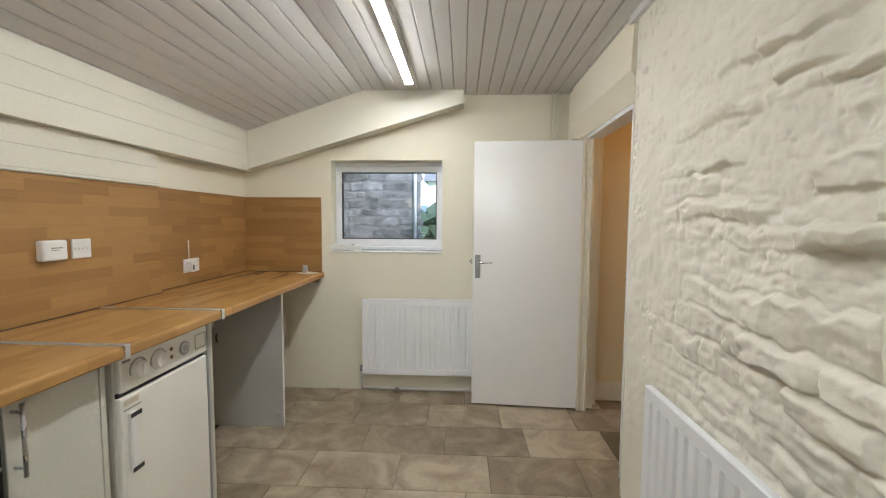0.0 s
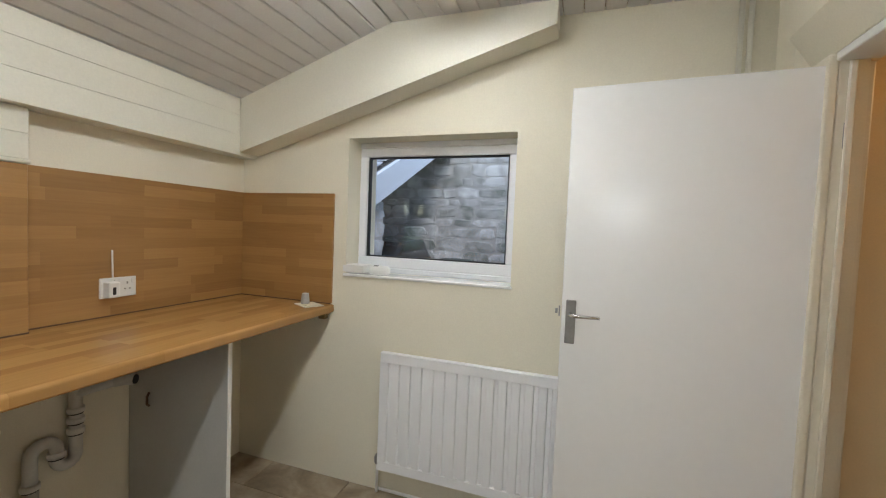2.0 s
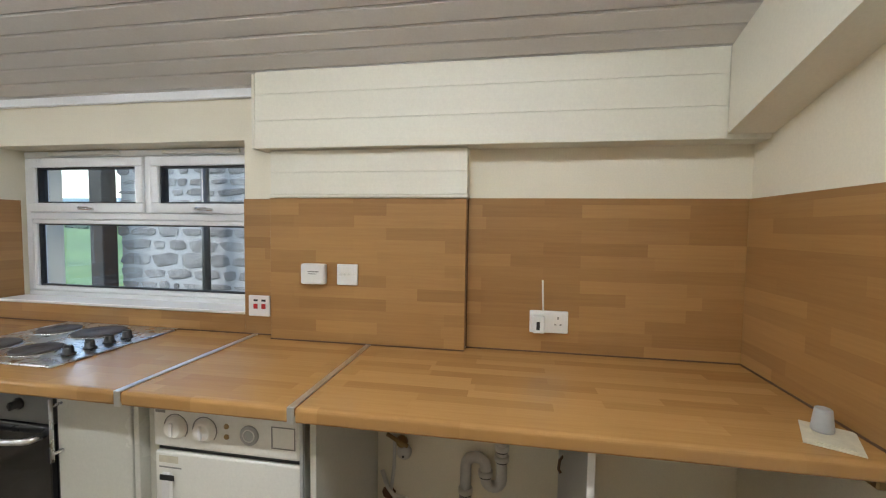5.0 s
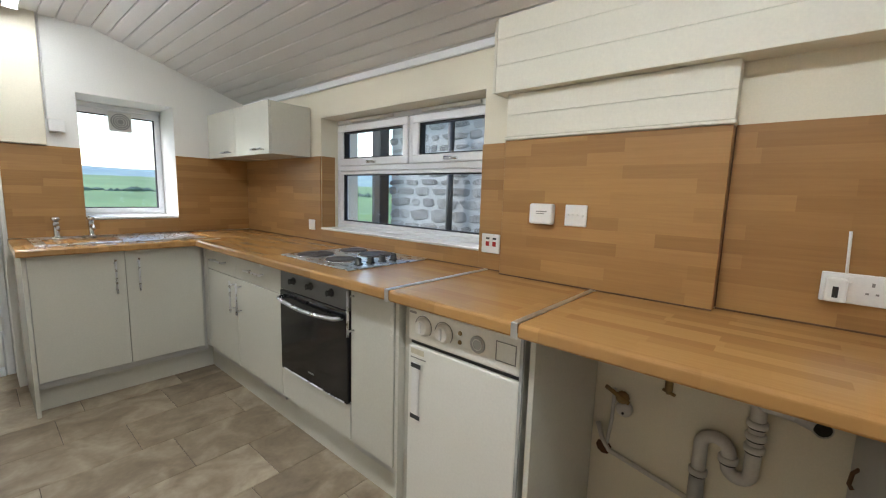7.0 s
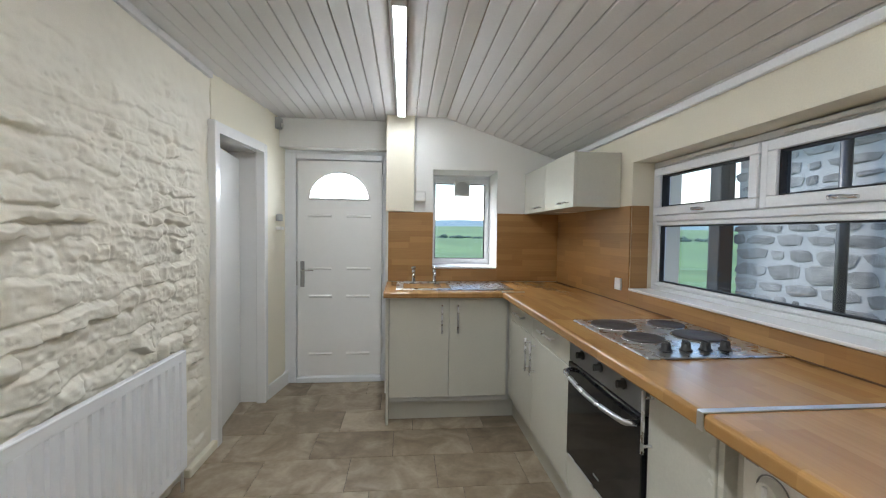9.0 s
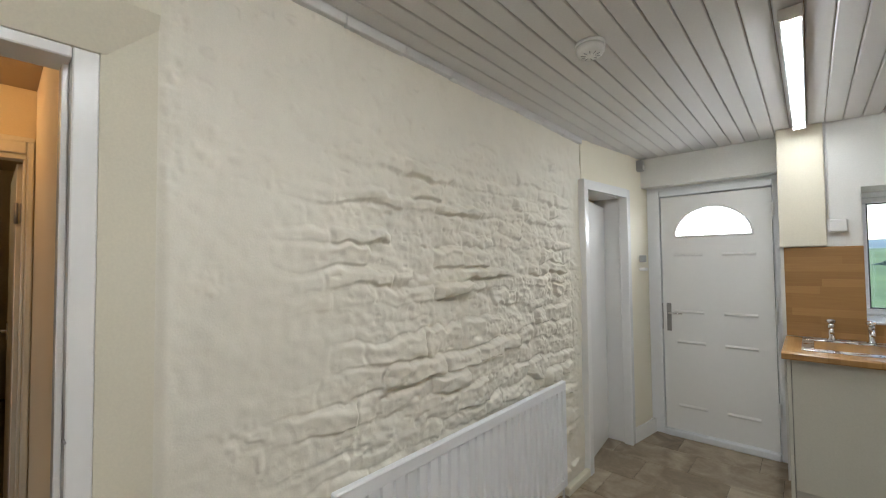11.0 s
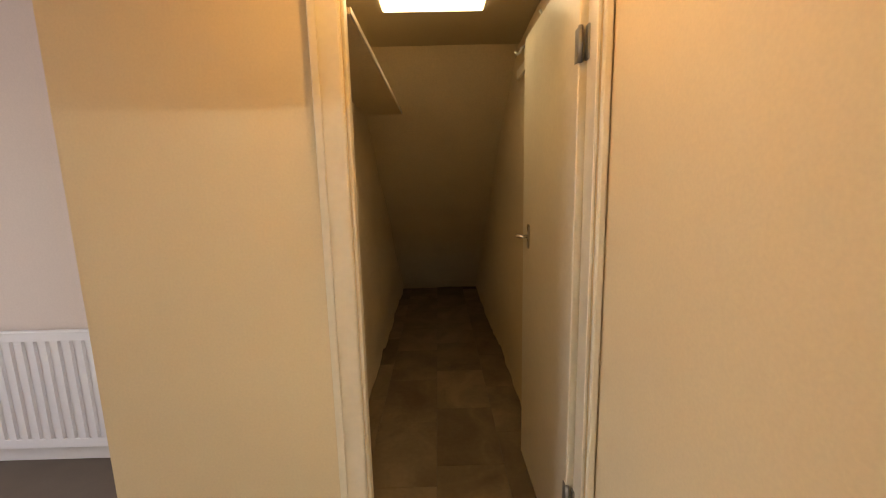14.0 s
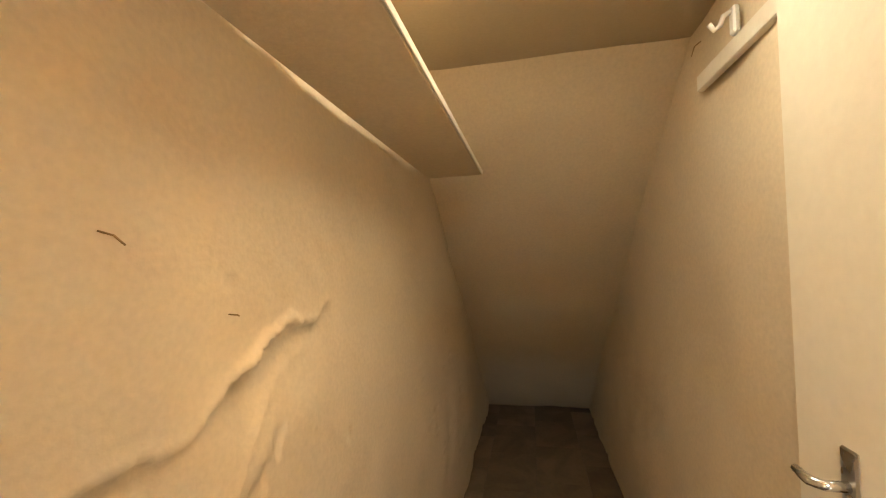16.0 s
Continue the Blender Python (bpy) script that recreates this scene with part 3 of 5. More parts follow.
# south window over the sink
w3 = thing("window_3", (-0.95, -1.6, 1.03), "white plastic window over the sink with extractor", "window", kind="structure")
sy = -1.62
part("window_frame", cube(SO[0] + 0.001, sy, 1.031, SO[1] - 0.001, sy + 0.06, 1.055, bev=0.004), PVC, w3)
part("window_frame", cube(SO[0] + 0.001, sy, 1.80, SO[1] - 0.001, sy + 0.06, 1.834, bev=0.004), PVC, w3)
window_sash(w3, 1, sy + 0.006, SO[0] + 0.003, SO[1] - 0.003, 1.0555, 1.7995, 0.036, 0.05, 1, "sash")
part("window_sill", cube(SO[0] + 0.004, sy + 0.061, 1.032, SO[1] - 0.004, SY + 0.018, 1.044, bev=0.003), GLOSS, w3)
fan = thing("extractor_fan", (-0.97, sy + 0.04, 1.72), "round grey extractor fan set in the window pane", "extractor fan")
part("housing", cube(-1.04, sy + 0.034, 1.65, -0.90, sy + 0.07, 1.79, bev=0.012, seg=2), PLASTIC, fan)
g = nb()
for r in (0.028, 0.042, 0.055):
    tube(g, arc((-0.97, sy + 0.074, 1.72), r, 0, 360, (0, 2), 24), 0.004, 6)
lathe(g, (-0.97, sy + 0.07, 1.72), (0, 1, 0), [(0.018, 0), (0.018, 0.006)])
part("grille", g, GREYPL, fan, "grey ringed grille")


# ---- doors ----
def lever(parent, at, along, out, plate, up=0.0, length=0.1, metal=None):
    """A lever handle on a plate: at is the spindle, along the way of the lever, out the way off the door."""
    a, o = Vector(along), Vector(out)
    p = Vector(at)
    b = nb()
    w, hgt = plate
    c0 = p - a * w / 2 + Vector((0, 0, up - hgt / 2))
    c1 = p + a * w / 2 + Vector((0, 0, up + hgt / 2)) + o * 0.006
    bx(b, min(c0.x, c1.x), min(c0.y, c1.y), c0.z, max(c0.x, c1.x), max(c0.y, c1.y), c1.z, bev=0.0025)
    pl = part("handle_plate", b, metal or DULL, parent, "metal handle plate")
    b = nb()
    s = p + o * 0.006
    tube(b, [s, s + o * 0.028, s + o * 0.038 + a * 0.012, s + o * 0.038 + a * length * 0.5, s + o * 0.036 + a * length], [0.0075, 0.0075, 0.0075, 0.007, 0.006], 8)
    part("lever", b, CHROME, pl, "chrome lever")


# flush door that stands open against the north wall
d1 = thing("door_1", (0.79, 2.82, 0.0), "white painted flush door standing open at the lobby", "door", kind="structure")
leafb = nb()
bx(leafb, -0.0, -0.035, 0.012, 0.782, 0.0, 1.872, bev=0.003)
turn = Matrix.Translation((0.787, 2.81, 0)) @ Matrix.Rotation(radians(180 - 3.2), 4, "Z") @ Matrix.Scale(1, 4)
bmesh.ops.transform(leafb, matrix=turn, verts=leafb.verts)
part("leaf", leafb, GLOSS, d1)
hy = 2.889
lever(d1, (0.04, hy - 0.037, 1.035), (1, 0.0, 0), (0, -1, 0), (0.036, 0.165), -0.03)
b = nb()
bx(b, -0.0045, hy - 0.024, 1.02, 0.001, hy - 0.01, 1.058)
bx(b, -0.017, hy - 0.022, 1.03, -0.008, hy - 0.012, 1.048)
part("latch", b, DULL, d1, "dark metal latch")
for z in (0.25, 1.62):
    b = nb()
    tube(b, [(0.789, 2.806, z), (0.789, 2.806, z + 0.075)], 0.006, 8)
    part("hinge", b, DULL, d1)

f1 = thing("door_frame_1", (0.8, 2.4, 0.0), "white gloss door lining of the lobby doorway", "door frame", kind="structure")
part("jamb", cube(0.752, 2.021, 0.0, 0.858, 2.068, 1.904, bev=0.003), GLOSS, f1)
part("jamb", cube(0.762, 2.803, 0.0, 0.805, 2.849, 1.904, bev=0.003), GLOSS_OLD, f1)
part("architrave", cube(0.862, 2.90, 0.0, 0.9005, 2.9295, 1.93, bev=0.006, seg=2), GLOSS_OLD, f1)
part("head", cube(0.753, 2.069, 1.878, 0.858, 2.802, 1.9045, bev=0.003), GLOSS, f1)
part("stop", cube(0.80, 2.069, 0.0, 0.857, 2.082, 1.877, bev=0.002), GLOSS, f1)
part("stop", cube(0.785, 2.792, 0.0, 0.804, 2.8025, 1.877, bev=0.003), GLOSS_OLD, f1)
part("architrave", cube(0.735, 2.80, 0.0, 0.7615, 2.86, 1.9, bev=0.006, seg=2), GLOSS_OLD, f1)
b = nb()
bx(b, 0.762, 2.0675, 1.0, 0.777, 2.0705, 1.06, bev=0.001)
tube(b, [(0.762, 2.069, 1.035), (0.753, 2.071, 1.04), (0.748, 2.068, 1.03)], 0.003, 6)
part("strike_plate", b, DULL, f1, "dull metal strike plate")

# outer door
d2 = thing("door_2", (0.1, -1.55, 0.0), "white panelled outer door with a fanlight", "door", kind="structure")
leaf = nb()
LY = -1.545
x0, x1, z0, z1 = -0.262, 0.458, 0.055, 1.93
fanc, fr = (0.105, 1.602), 0.255
pts = [(fanc[0] + fr * math.cos(radians(a)), fanc[1] + fr * 0.9 * math.sin(radians(a))) for a in range(0, 181, 10)]
outer = [(x1, fanc[1]), (x1, z1), (x0, z1), (x0, fanc[1])]
bx(leaf, x0, LY - 0.045, z0, x1, LY, fanc[1])
for side in (-1, 1):
    arcp = [p for p in pts if (p[0] - fanc[0]) * side >= -1e-6]
    arcp.sort(key=lambda p: p[1])
    top = (fanc[0], z1)
    poly = arcp + [top, (x1 if side > 0 else x0, z1), (x1 if side > 0 else x0, fanc[1])]
    prism(leaf, poly, 1, LY - 0.045, LY)
part("leaf", leaf, GLOSS, d2)
for cx0, cx1, pz0, pz1 in ((0.17, 0.37, 0.985, 1.47), (-0.165, 0.04, 0.985, 1.47), (0.165, 0.36, 0.235, 0.77), (-0.16, 0.04, 0.235, 0.77)):
    b = nb()
    for q in ((cx0, pz0, cx1, pz0 + 0.028), (cx0, pz1 - 0.028, cx1, pz1)):
        prism(b, [(LY, q[1]), (LY + 0.009, (q[1] + q[3]) / 2), (LY, q[3])], 0, q[0], q[2])
    part("panel", b, GLOSS, d2)
b = nb()
prism(b, pts, 1, LY - 0.03, LY - 0.022)
fl = part("fanlight", b, FROST, d2, "frosted half-round glass")
fl.visible_shadow = False
b = nb()
tube(b, [(p[0], LY + 0.003, p[1]) for p in pts], 0.009, 6)
tube(b, [(fanc[0] - fr, LY + 0.003, fanc[1]), (fanc[0] + fr, LY + 0.003, fanc[1])], 0.009, 6)
part("fanlight_bead", b, GLOSS, d2)
dl_ = bpy.data.lights.new("fanlight daylight", "AREA")
dl_.shape, dl_.size, dl_.size_y, dl_.energy = "RECTANGLE", 0.62, 0.36, FANLIGHT_POWER
dl_.color = (0.86, 0.93, 1.0)
new("fanlight_daylight", dl_).matrix_world = look((fanc[0], LY - 0.16, fanc[1] + 0.125), (fanc[0], LY + 2.0, fanc[1] - 0.3))
lever(d2, (0.415, LY, 0.985), (-1, 0, 0), (0, 1, 0), (0.034, 0.225), -0.035)
for z in (0.3, 0.95, 1.72):
    b = nb()
    bx(b, -0.285, LY - 0.002, z, -0.258, LY + 0.018, z + 0.1, bev=0.004)
    part("hinge", b, PLASTIC, d2)
b = nb()
bx(b, 0.459, LY - 0.02, 0.85, 0.466, LY + 0.004, 1.06)
part("lock_plate", b, DULL, d2, "dark lock plate")
f2 = thing("door_frame_2", (0.1, -1.56, 0.0), "white plastic frame of the outer door", "door frame", kind="structure")
part("jamb", cube(0.466, LY - 0.06, 0.0, 0.56, LY + 0.018, 1.99, bev=0.004), PVC, f2)
part("jamb", cube(-0.309, LY - 0.06, 0.0, -0.268, LY + 0.018, 1.99, bev=0.004), PVC, f2)
part("head", cube(-0.267, LY - 0.06, 1.938, 0.465, LY + 0.018, 1.99, bev=0.004), PVC, f2)
part("threshold", cube(-0.267, LY - 0.06, 0.0, 0.465, LY + 0.03, 0.048, bev=0.006), PVC, f2)
part("stop", cube(0.43, LY - 0.075, 0.0, 0.5, LY - 0.047, 1.95), PVC, f2)
part("stop", cube(-0.305, LY - 0.075, 0.0, -0.235, LY - 0.047, 1.95), PVC, f2)
part("stop", cube(-0.305, LY - 0.075, 1.9, 0.5, LY - 0.047, 1.98), PVC, f2)
built("wall_door_head", cube(-0.309, LY - 0.06, 1.9905, 0.56, LY + 0.01, 2.014), PVC)

# inner door of the east wall, ajar in a deep lining
d3 = thing("door_3", (0.76, -0.85, 0.0), "white flush door set back in its lining", "door", kind="structure")
leafb = nb()
bx(leafb, 0.0, 0.0, 0.01, 0.572, 0.035, 1.85, bev=0.003)
bmesh.ops.transform(leafb, matrix=Matrix.Translation((0.715, -0.562, 0)) @ Matrix.Rotation(radians(-84), 4, "Z"), verts=leafb.verts)
part("leaf", leafb, GLOSS, d3)
f3 = thing("door_frame_3", (0.66, -0.83, 0.0), "white gloss architrave of the inner doorway", "door frame", kind="structure")
part("architrave", cube(0.652, -0.533, 0.0, 0.70, -0.468, 1.97, bev=0.006, seg=2), GLOSS, f3)
part("architrave", cube(0.585, -1.178, 0.0, 0.652, -1.112, 1.97, bev=0.006, seg=2), GLOSS, f3)
part("architrave", prism(nb(), [(0.588, -1.1115), (0.656, -0.5335), (0.69, -0.5335), (0.622, -1.1115)], 2, 1.905, 1.97), GLOSS, f3)
part("jamb", cube(0.70, -0.56, 0.0, 0.859, -0.5005, 1.949, bev=0.002), GLOSS, f3)
part("jamb", cube(0.653, -1.169, 0.0, 0.859, -1.14, 1.949, bev=0.002), GLOSS, f3)
part("head", cube(0.653, -1.139, 1.905, 0.859, -0.561, 1.949, bev=0.002), GLOSS, f3)
built("wall_back_room", cube(0.861, -1.66, -0.1, 0.92, 1.9, 2.6), LOBBY)

# skirting beside the outer door
b = nb()
prism(b, [(0.598, -1.18), (0.543, -1.52), (0.528, -1.52), (0.583, -1.18)], 2, 0.0, 0.11)
bx(b, 0.53, LY + 0.019, 0.0, 0.562, -1.50, 0.11, bev=0.003)
built("baseboard_kitchen", b, GLOSS)


# ---- lobby, far room and store under the stairs ----
b = nb()
bx(b, 0.862, 1.93, -0.1, 2.1, 2.062, 2.5)
built("wall_lobby_south", b, LOBBY)
b = nb()
bx(b, 0.861, 2.93, -0.1, 0.90, 3.0, 2.5)
bx(b, 0.861, 2.82, 1.905, 0.90, 2.9295, 2.5)
bx(b, 0.861, 3.0, -0.1, 1.262, NY - 0.001, 2.5)
bx(b, 0.976, NY - 0.001, -0.1, 1.262, 3.6, 2.5)
built("wall_lobby_west", b, LOBBY)
CO = (2.09, 2.722, 1.907)
b = nb()
bx(b, 2.10, CO[1], -0.1, 2.132, 2.98, 2.5)
bx(b, 2.10, 2.98, -0.1, 2.17, 3.448, 2.5)
bx(b, 2.10, 1.93, -0.1, 2.17, CO[0], 2.5)
bx(b, 2.10, CO[0], CO[2], 2.17, CO[1], 2.5)
built("wall_lobby_east", b, LOBBY)
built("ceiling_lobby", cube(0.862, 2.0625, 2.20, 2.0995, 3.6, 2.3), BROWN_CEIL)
built("ceiling_room", cube(-0.2, 3.601, 2.20, 3.4, 7.2, 2.3), WHITE_WALL)
b = nb()
bx(b, 2.171, 3.36, -0.1, 3.0, 3.448, 2.5)
bx(b, 2.89, 3.449, -0.1, 3.0, 7.2, 2.5)
bx(b, -0.2, 7.1, -0.1, 0.3, 7.2, 2.5)
bx(b, 2.3, 7.1, -0.1, 2.889, 7.2, 2.5)
bx(b, 0.3, 7.1, -0.1, 2.3, 7.2, 0.8)
bx(b, 0.3, 7.1, 2.0, 2.3, 7.2, 2.5)
bx(b, -0.3, 3.601, -0.1, -0.2, 7.2, 2.5)
bx(b, -0.2, 3.601, -0.1, 0.861, 3.65, 2.5)
built("wall_far_room", b, ROOM_PINK)
wl = bpy.data.lights.new("window light", "AREA")
wl.shape, wl.size, wl.size_y, wl.energy = "RECTANGLE", 1.9, 1.15, WINDOW_POWER
wl.color = (0.82, 0.82, 1.0)
wlo = new("window_light", wl)
wlo.matrix_world = look((1.3, 7.12, 1.4), (1.3, 5.0, 1.1))
w4 = thing("window_4", (1.3, 7.12, 0.8), "white plastic window of the far room", "window", kind="structure")
for a in ((0.301, 0.801, 2.299, 0.85), (0.301, 1.95, 2.299, 1.999), (0.301, 0.851, 0.35, 1.949), (2.25, 0.851, 2.299, 1.949)):
    part("window_frame", cube(a[0], 7.135, a[1], a[2], 7.18, a[3]), PVC, w4)


def skirting(name, poly_runs, z, material, thick=0.018):
    """Skirting boards with a rounded top edge; runs of (x0, y0, x1, y1) boxes."""
    b = nb()
    for x0, y0, x1, y1 in poly_runs:
        bx(b, x0, y0, 0.0, x1, y1, z - 0.03, bev=0.002)
        ix, iy = (0.004, 0) if abs(x1 - x0) < abs(y1 - y0) else (0, 0.004)
        bx(b, x0 + ix, y0 + iy, z - 0.029, x1 - ix, y1 - iy, z, bev=0.004, seg=2)
    return built(name, b, material)


skirting("baseboard_lobby_east", [(2.078, 2.80, 2.0995, 3.467), (2.10, 3.4485, 2.17, 3.467)], 0.14, GLOSS_OLD)
skirting("baseboard_lobby_north", [(0.9005, 2.984, 1.276, 2.9995), (1.2625, 3.0, 1.276, 3.59)], 0.14, GLOSS_OLD)
skirting("baseboard_lobby_south", [(0.88, 2.0625, 2.077, 2.078)], 0.12, GLOSS_OLD)
skirting("baseboard_room", [(2.874, 3.468, 2.8895, 7.09)], 0.12, GLOSS)

# frame of the store's door
f4 = thing("door_frame_4", (2.1, 2.4, 0.0), "worn cream gloss architrave of the store doorway", "door frame", kind="structure")
for nm, c in (("architrave", (2.082, 2.722, 0.0, 2.0995, 2.798, 1.98)), ("architrave", (2.082, 2.066, 0.0, 2.0995, 2.089, 1.98)), ("architrave", (2.082, 2.0895, 1.908, 2.0995, 2.7215, 1.98))):
    part(nm, cube(*c, bev=0.006, seg=2), GLOSS_OLD, f4)
part("moulding", cube(2.077, 2.776, 0.0, 2.0815, 2.797, 1.98, bev=0.003, seg=2), GLOSS_OLD, f4)
part("moulding", cube(2.077, 2.0665, 1.96, 2.0815, 2.7775, 1.98, bev=0.004, seg=2), GLOSS_OLD, f4)
part("jamb", cube(2.098, 2.713, 0.0, 2.135, 2.7215, 1.885, bev=0.002), GLOSS_OLD, f4)
part("jamb", cube(2.098, 2.0905, 0.0, 2.165, 2.10, 1.885, bev=0.002), GLOSS_OLD, f4)
part("head", cube(2.098, 2.0905, 1.8855, 2.172, 2.7215, 1.9065, bev=0.002), GLOSS_OLD, f4)

# store door, folded back along the store's wall
d4 = thing("door_4", (2.21, 2.1, 0.0), "cream painted flush door open into the store", "door", kind="structure")
leafb = nb()
bx(leafb, 0.0, -0.032, 0.012, 0.648, 0.0, 1.878, bev=0.003)
bmesh.ops.transform(leafb, matrix=Matrix.Translation((2.177, 2.118, 0)) @ Matrix.Rotation(radians(0.6), 4, "Z"), verts=leafb.verts)
part("leaf", leafb, GLOSS_OLD, d4)
lever(d4, (2.712, 2.1235, 1.075), (1, 0, 0), (0, 1, 0), (0.03, 0.1), 0.0, 0.045, STEEL)
for z in (0.27, 1.61):
    b = nb()
    bx(b, 2.145, 2.101, z, 2.166, 2.106, z + 0.085)
    bx(b, 2.178, 2.119, z, 2.2, 2.1215, z + 0.085)
    tube(b, [(2.17, 2.117, z - 0.003), (2.17, 2.117, z + 0.088)], 0.0065, 8)
    part("hinge", b, DULL, d4, "painted-over steel hinge")


# store: uneven plaster walls, ceiling and the sloping underside of the stairs
def plaster_wall(name, y, sign, x0, x1, ridge):
    xs, zs = np.concatenate((np.linspace(x0, 3.0, 170), np.linspace(3.02, x1, 130))), np.linspace(0, 2.12, 240)
    X, Z = np.meshgrid(xs, zs)
    D = 0.026 * smooth_noise(X, Z, 0.6, 31 + sign) + 0.012 * smooth_noise(X, Z, 0.16, 33 + sign) + 0.003 * smooth_noise(X, Z, 0.05, 35)
    D -= 0.014 * step(0.12, 0.25, smooth_noise(X, Z, 0.09, 37 + sign) + 0.3 * smooth_noise(X, Z, 0.03, 36)) * step(0.16, 0.03, Z)
    if ridge:
        line = 1.185 + 0.115 * step(2.44, 2.70, X) * (X - 2.35) / 0.5 + 0.035 * smooth_noise(X, Z * 0, 0.06, 38) + 0.016 * smooth_noise(X, Z, 0.02, 39)
        on = step(2.30, 2.48, X) * step(2.90, 2.83, X) * (0.55 + 0.9 * step(-0.2, 0.3, smooth_noise(X, Z * 0, 0.07, 40)))
        d = Z - line
        D += on * (0.010 * np.exp(-(d / 0.010) ** 2) - 0.013 * step(0.0, -0.010, d) * step(-0.17, -0.04, d))
        crack = np.abs(d + 0.13 + 0.04 * smooth_noise(X, Z, 0.07, 41) - 0.45 * (X - 2.62))
        D += 0.004 * np.exp(-(crack / 0.008) ** 2) * step(2.5, 2.56, X) * step(2.86, 2.78, X)
        chip = smooth_noise(X, Z, 0.055, 43) + 0.4 * smooth_noise(X, Z, 0.018, 44)
        D -= 0.006 * step(0.40, 0.5, chip) * step(1.5, 1.2, Z)
    return tagged(new(name, grid_mesh(name, np.stack((X, y + sign * D, Z), -1), PLASTER)), kind="structure")


plaster_wall("wall_store_north", 2.955, -1, 2.131, 6.1, True)
plaster_wall("wall_store_south", 2.045, 1, 2.165, 6.1, False)
b = nb()
bx(b, 2.171, 2.985, -0.1, 6.3, 3.1, 2.5)
bx(b, 2.171, 1.93, -0.1, 6.3, 2.015, 2.5)
bx(b, 6.1, 2.016, -0.1, 6.3, 2.984, 2.5)
built("wall_store_back", b, PLASTER)
CCZ = 2.045
HX = (2.59, 2.955, 2.28, 2.72)
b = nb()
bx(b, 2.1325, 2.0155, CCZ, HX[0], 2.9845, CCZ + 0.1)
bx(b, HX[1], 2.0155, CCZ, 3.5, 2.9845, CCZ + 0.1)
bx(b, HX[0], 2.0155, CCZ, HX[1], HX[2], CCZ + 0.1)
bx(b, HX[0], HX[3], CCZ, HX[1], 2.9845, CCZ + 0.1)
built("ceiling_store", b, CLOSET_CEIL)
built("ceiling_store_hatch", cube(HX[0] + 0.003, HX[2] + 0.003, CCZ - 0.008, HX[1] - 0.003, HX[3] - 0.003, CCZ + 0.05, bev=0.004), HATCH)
ss = np.linspace(0, 1, 90)
yy = np.linspace(2.0, 3.0, 40)
S, Y = np.meshgrid(ss, yy)
SX = 3.41 + S * (6.0 - 3.41)
SZ = CCZ - S * CCZ + 0.02 * smooth_noise(SX, Y, 0.4, 51) + 0.008 * smooth_noise(SX, Y, 0.1, 52)
tagged(new("ceiling_stair_soffit", grid_mesh("soffit", np.stack((SX, Y, SZ), -1), PLASTER)), kind="structure")
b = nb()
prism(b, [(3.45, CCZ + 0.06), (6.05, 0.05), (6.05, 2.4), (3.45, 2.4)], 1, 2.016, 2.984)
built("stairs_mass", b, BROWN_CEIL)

sh = thing("shelf", (2.9, 2.83, 1.74), "long painted board shelf along the store wall", "shelf")
part("board", cube(2.18, 2.716, 1.738, 3.735, 2.945, 1.756, bev=0.002), PLASTER, sh)
part("front_edge", cube(2.18, 2.711, 1.739, 3.735, 2.7155, 1.757, bev=0.0015), GLOSS_OLD, sh, "pale painted front edge")
rail = thing("coat_rail", (2.8, 2.06, 1.84), "cream painted timber batten with coat hooks", "coat rail")
part("batten", cube(2.25, 2.05, 1.83, 3.295, 2.068, 1.875, bev=0.003), GLOSS_OLD, rail)
for hx in (2.62, 3.09):
    b = nb()
    tube(b, [(hx, 2.066, 1.935), (hx, 2.085, 1.925), (hx, 2.092, 1.905), (hx, 2.105, 1.895), (hx, 2.115, 1.91)], 0.006, 8)
    bx(b, hx - 0.012, 2.055, 1.88, hx + 0.012, 2.07, 1.945, bev=0.004)
    part("coat_hook", b, PLASTIC, rail, "white plastic coat hook")
for nx, ny, nz, dx in ((2.395, 2.945, 1.427, 0.016), (2.575, 2.945, 1.319, 0.003), (3.30, 2.06, 1.975, 0.03), (3.56, 2.06, 1.99, 0.02)):
    b = nb()
    s = -1 if ny > 2.5 else 1
    tube(b, [(nx, ny - 0.01 * s, nz), (nx + dx * 0.3, ny + 0.004 * s, nz - abs(dx) * 0.3), (nx + dx, ny + 0.005 * s, nz - abs(dx) * 0.9)], 0.0012, 6)
    built("nail", b, BRASS, "bent rusty nail driven into the plaster", "nail", "thing", "nails in the store wall")
b = nb()
pl = [(2.130, 1.296), (2.143, 1.300), (2.149, 1.265), (2.151, 1.238), (2.139, 1.226), (2.131, 1.246)]
prism(b, pl, 1, 2.714, 2.7185)
built("paper_flake", b, PAPER, "torn paper flake peeling off the door jamb", "paper flake", "thing")

# pendant bulb of the lobby
pb = thing("pendant_lamp", (1.8, 2.49, 2.2), "bare warm bulb in a pendant holder", "ceiling lamp")
b = nb()
lathe(b, (1.8, 2.49, 2.2), (0, 0, -1), [(0.045, 0), (0.045, 0.008), (0.03, 0.022), (0.008, 0.03)])
part("ceiling_rose", b, PLASTIC, pb)
b = nb()
tube(b, [(1.8, 2.49, 2.175), (1.8, 2.49, 2.17)], 0.003, 6)
part("cord", b, PLASTIC, pb)
b = nb()
lathe(b, (1.8, 2.50, 2.192), (0, 0, -1), [(0.010, 0), (0.02, 0.012), (0.022, 0.05), (0.017, 0.055)])
part("lamp_holder", b, BRASS, pb, "brown lamp holder")
b = nb()
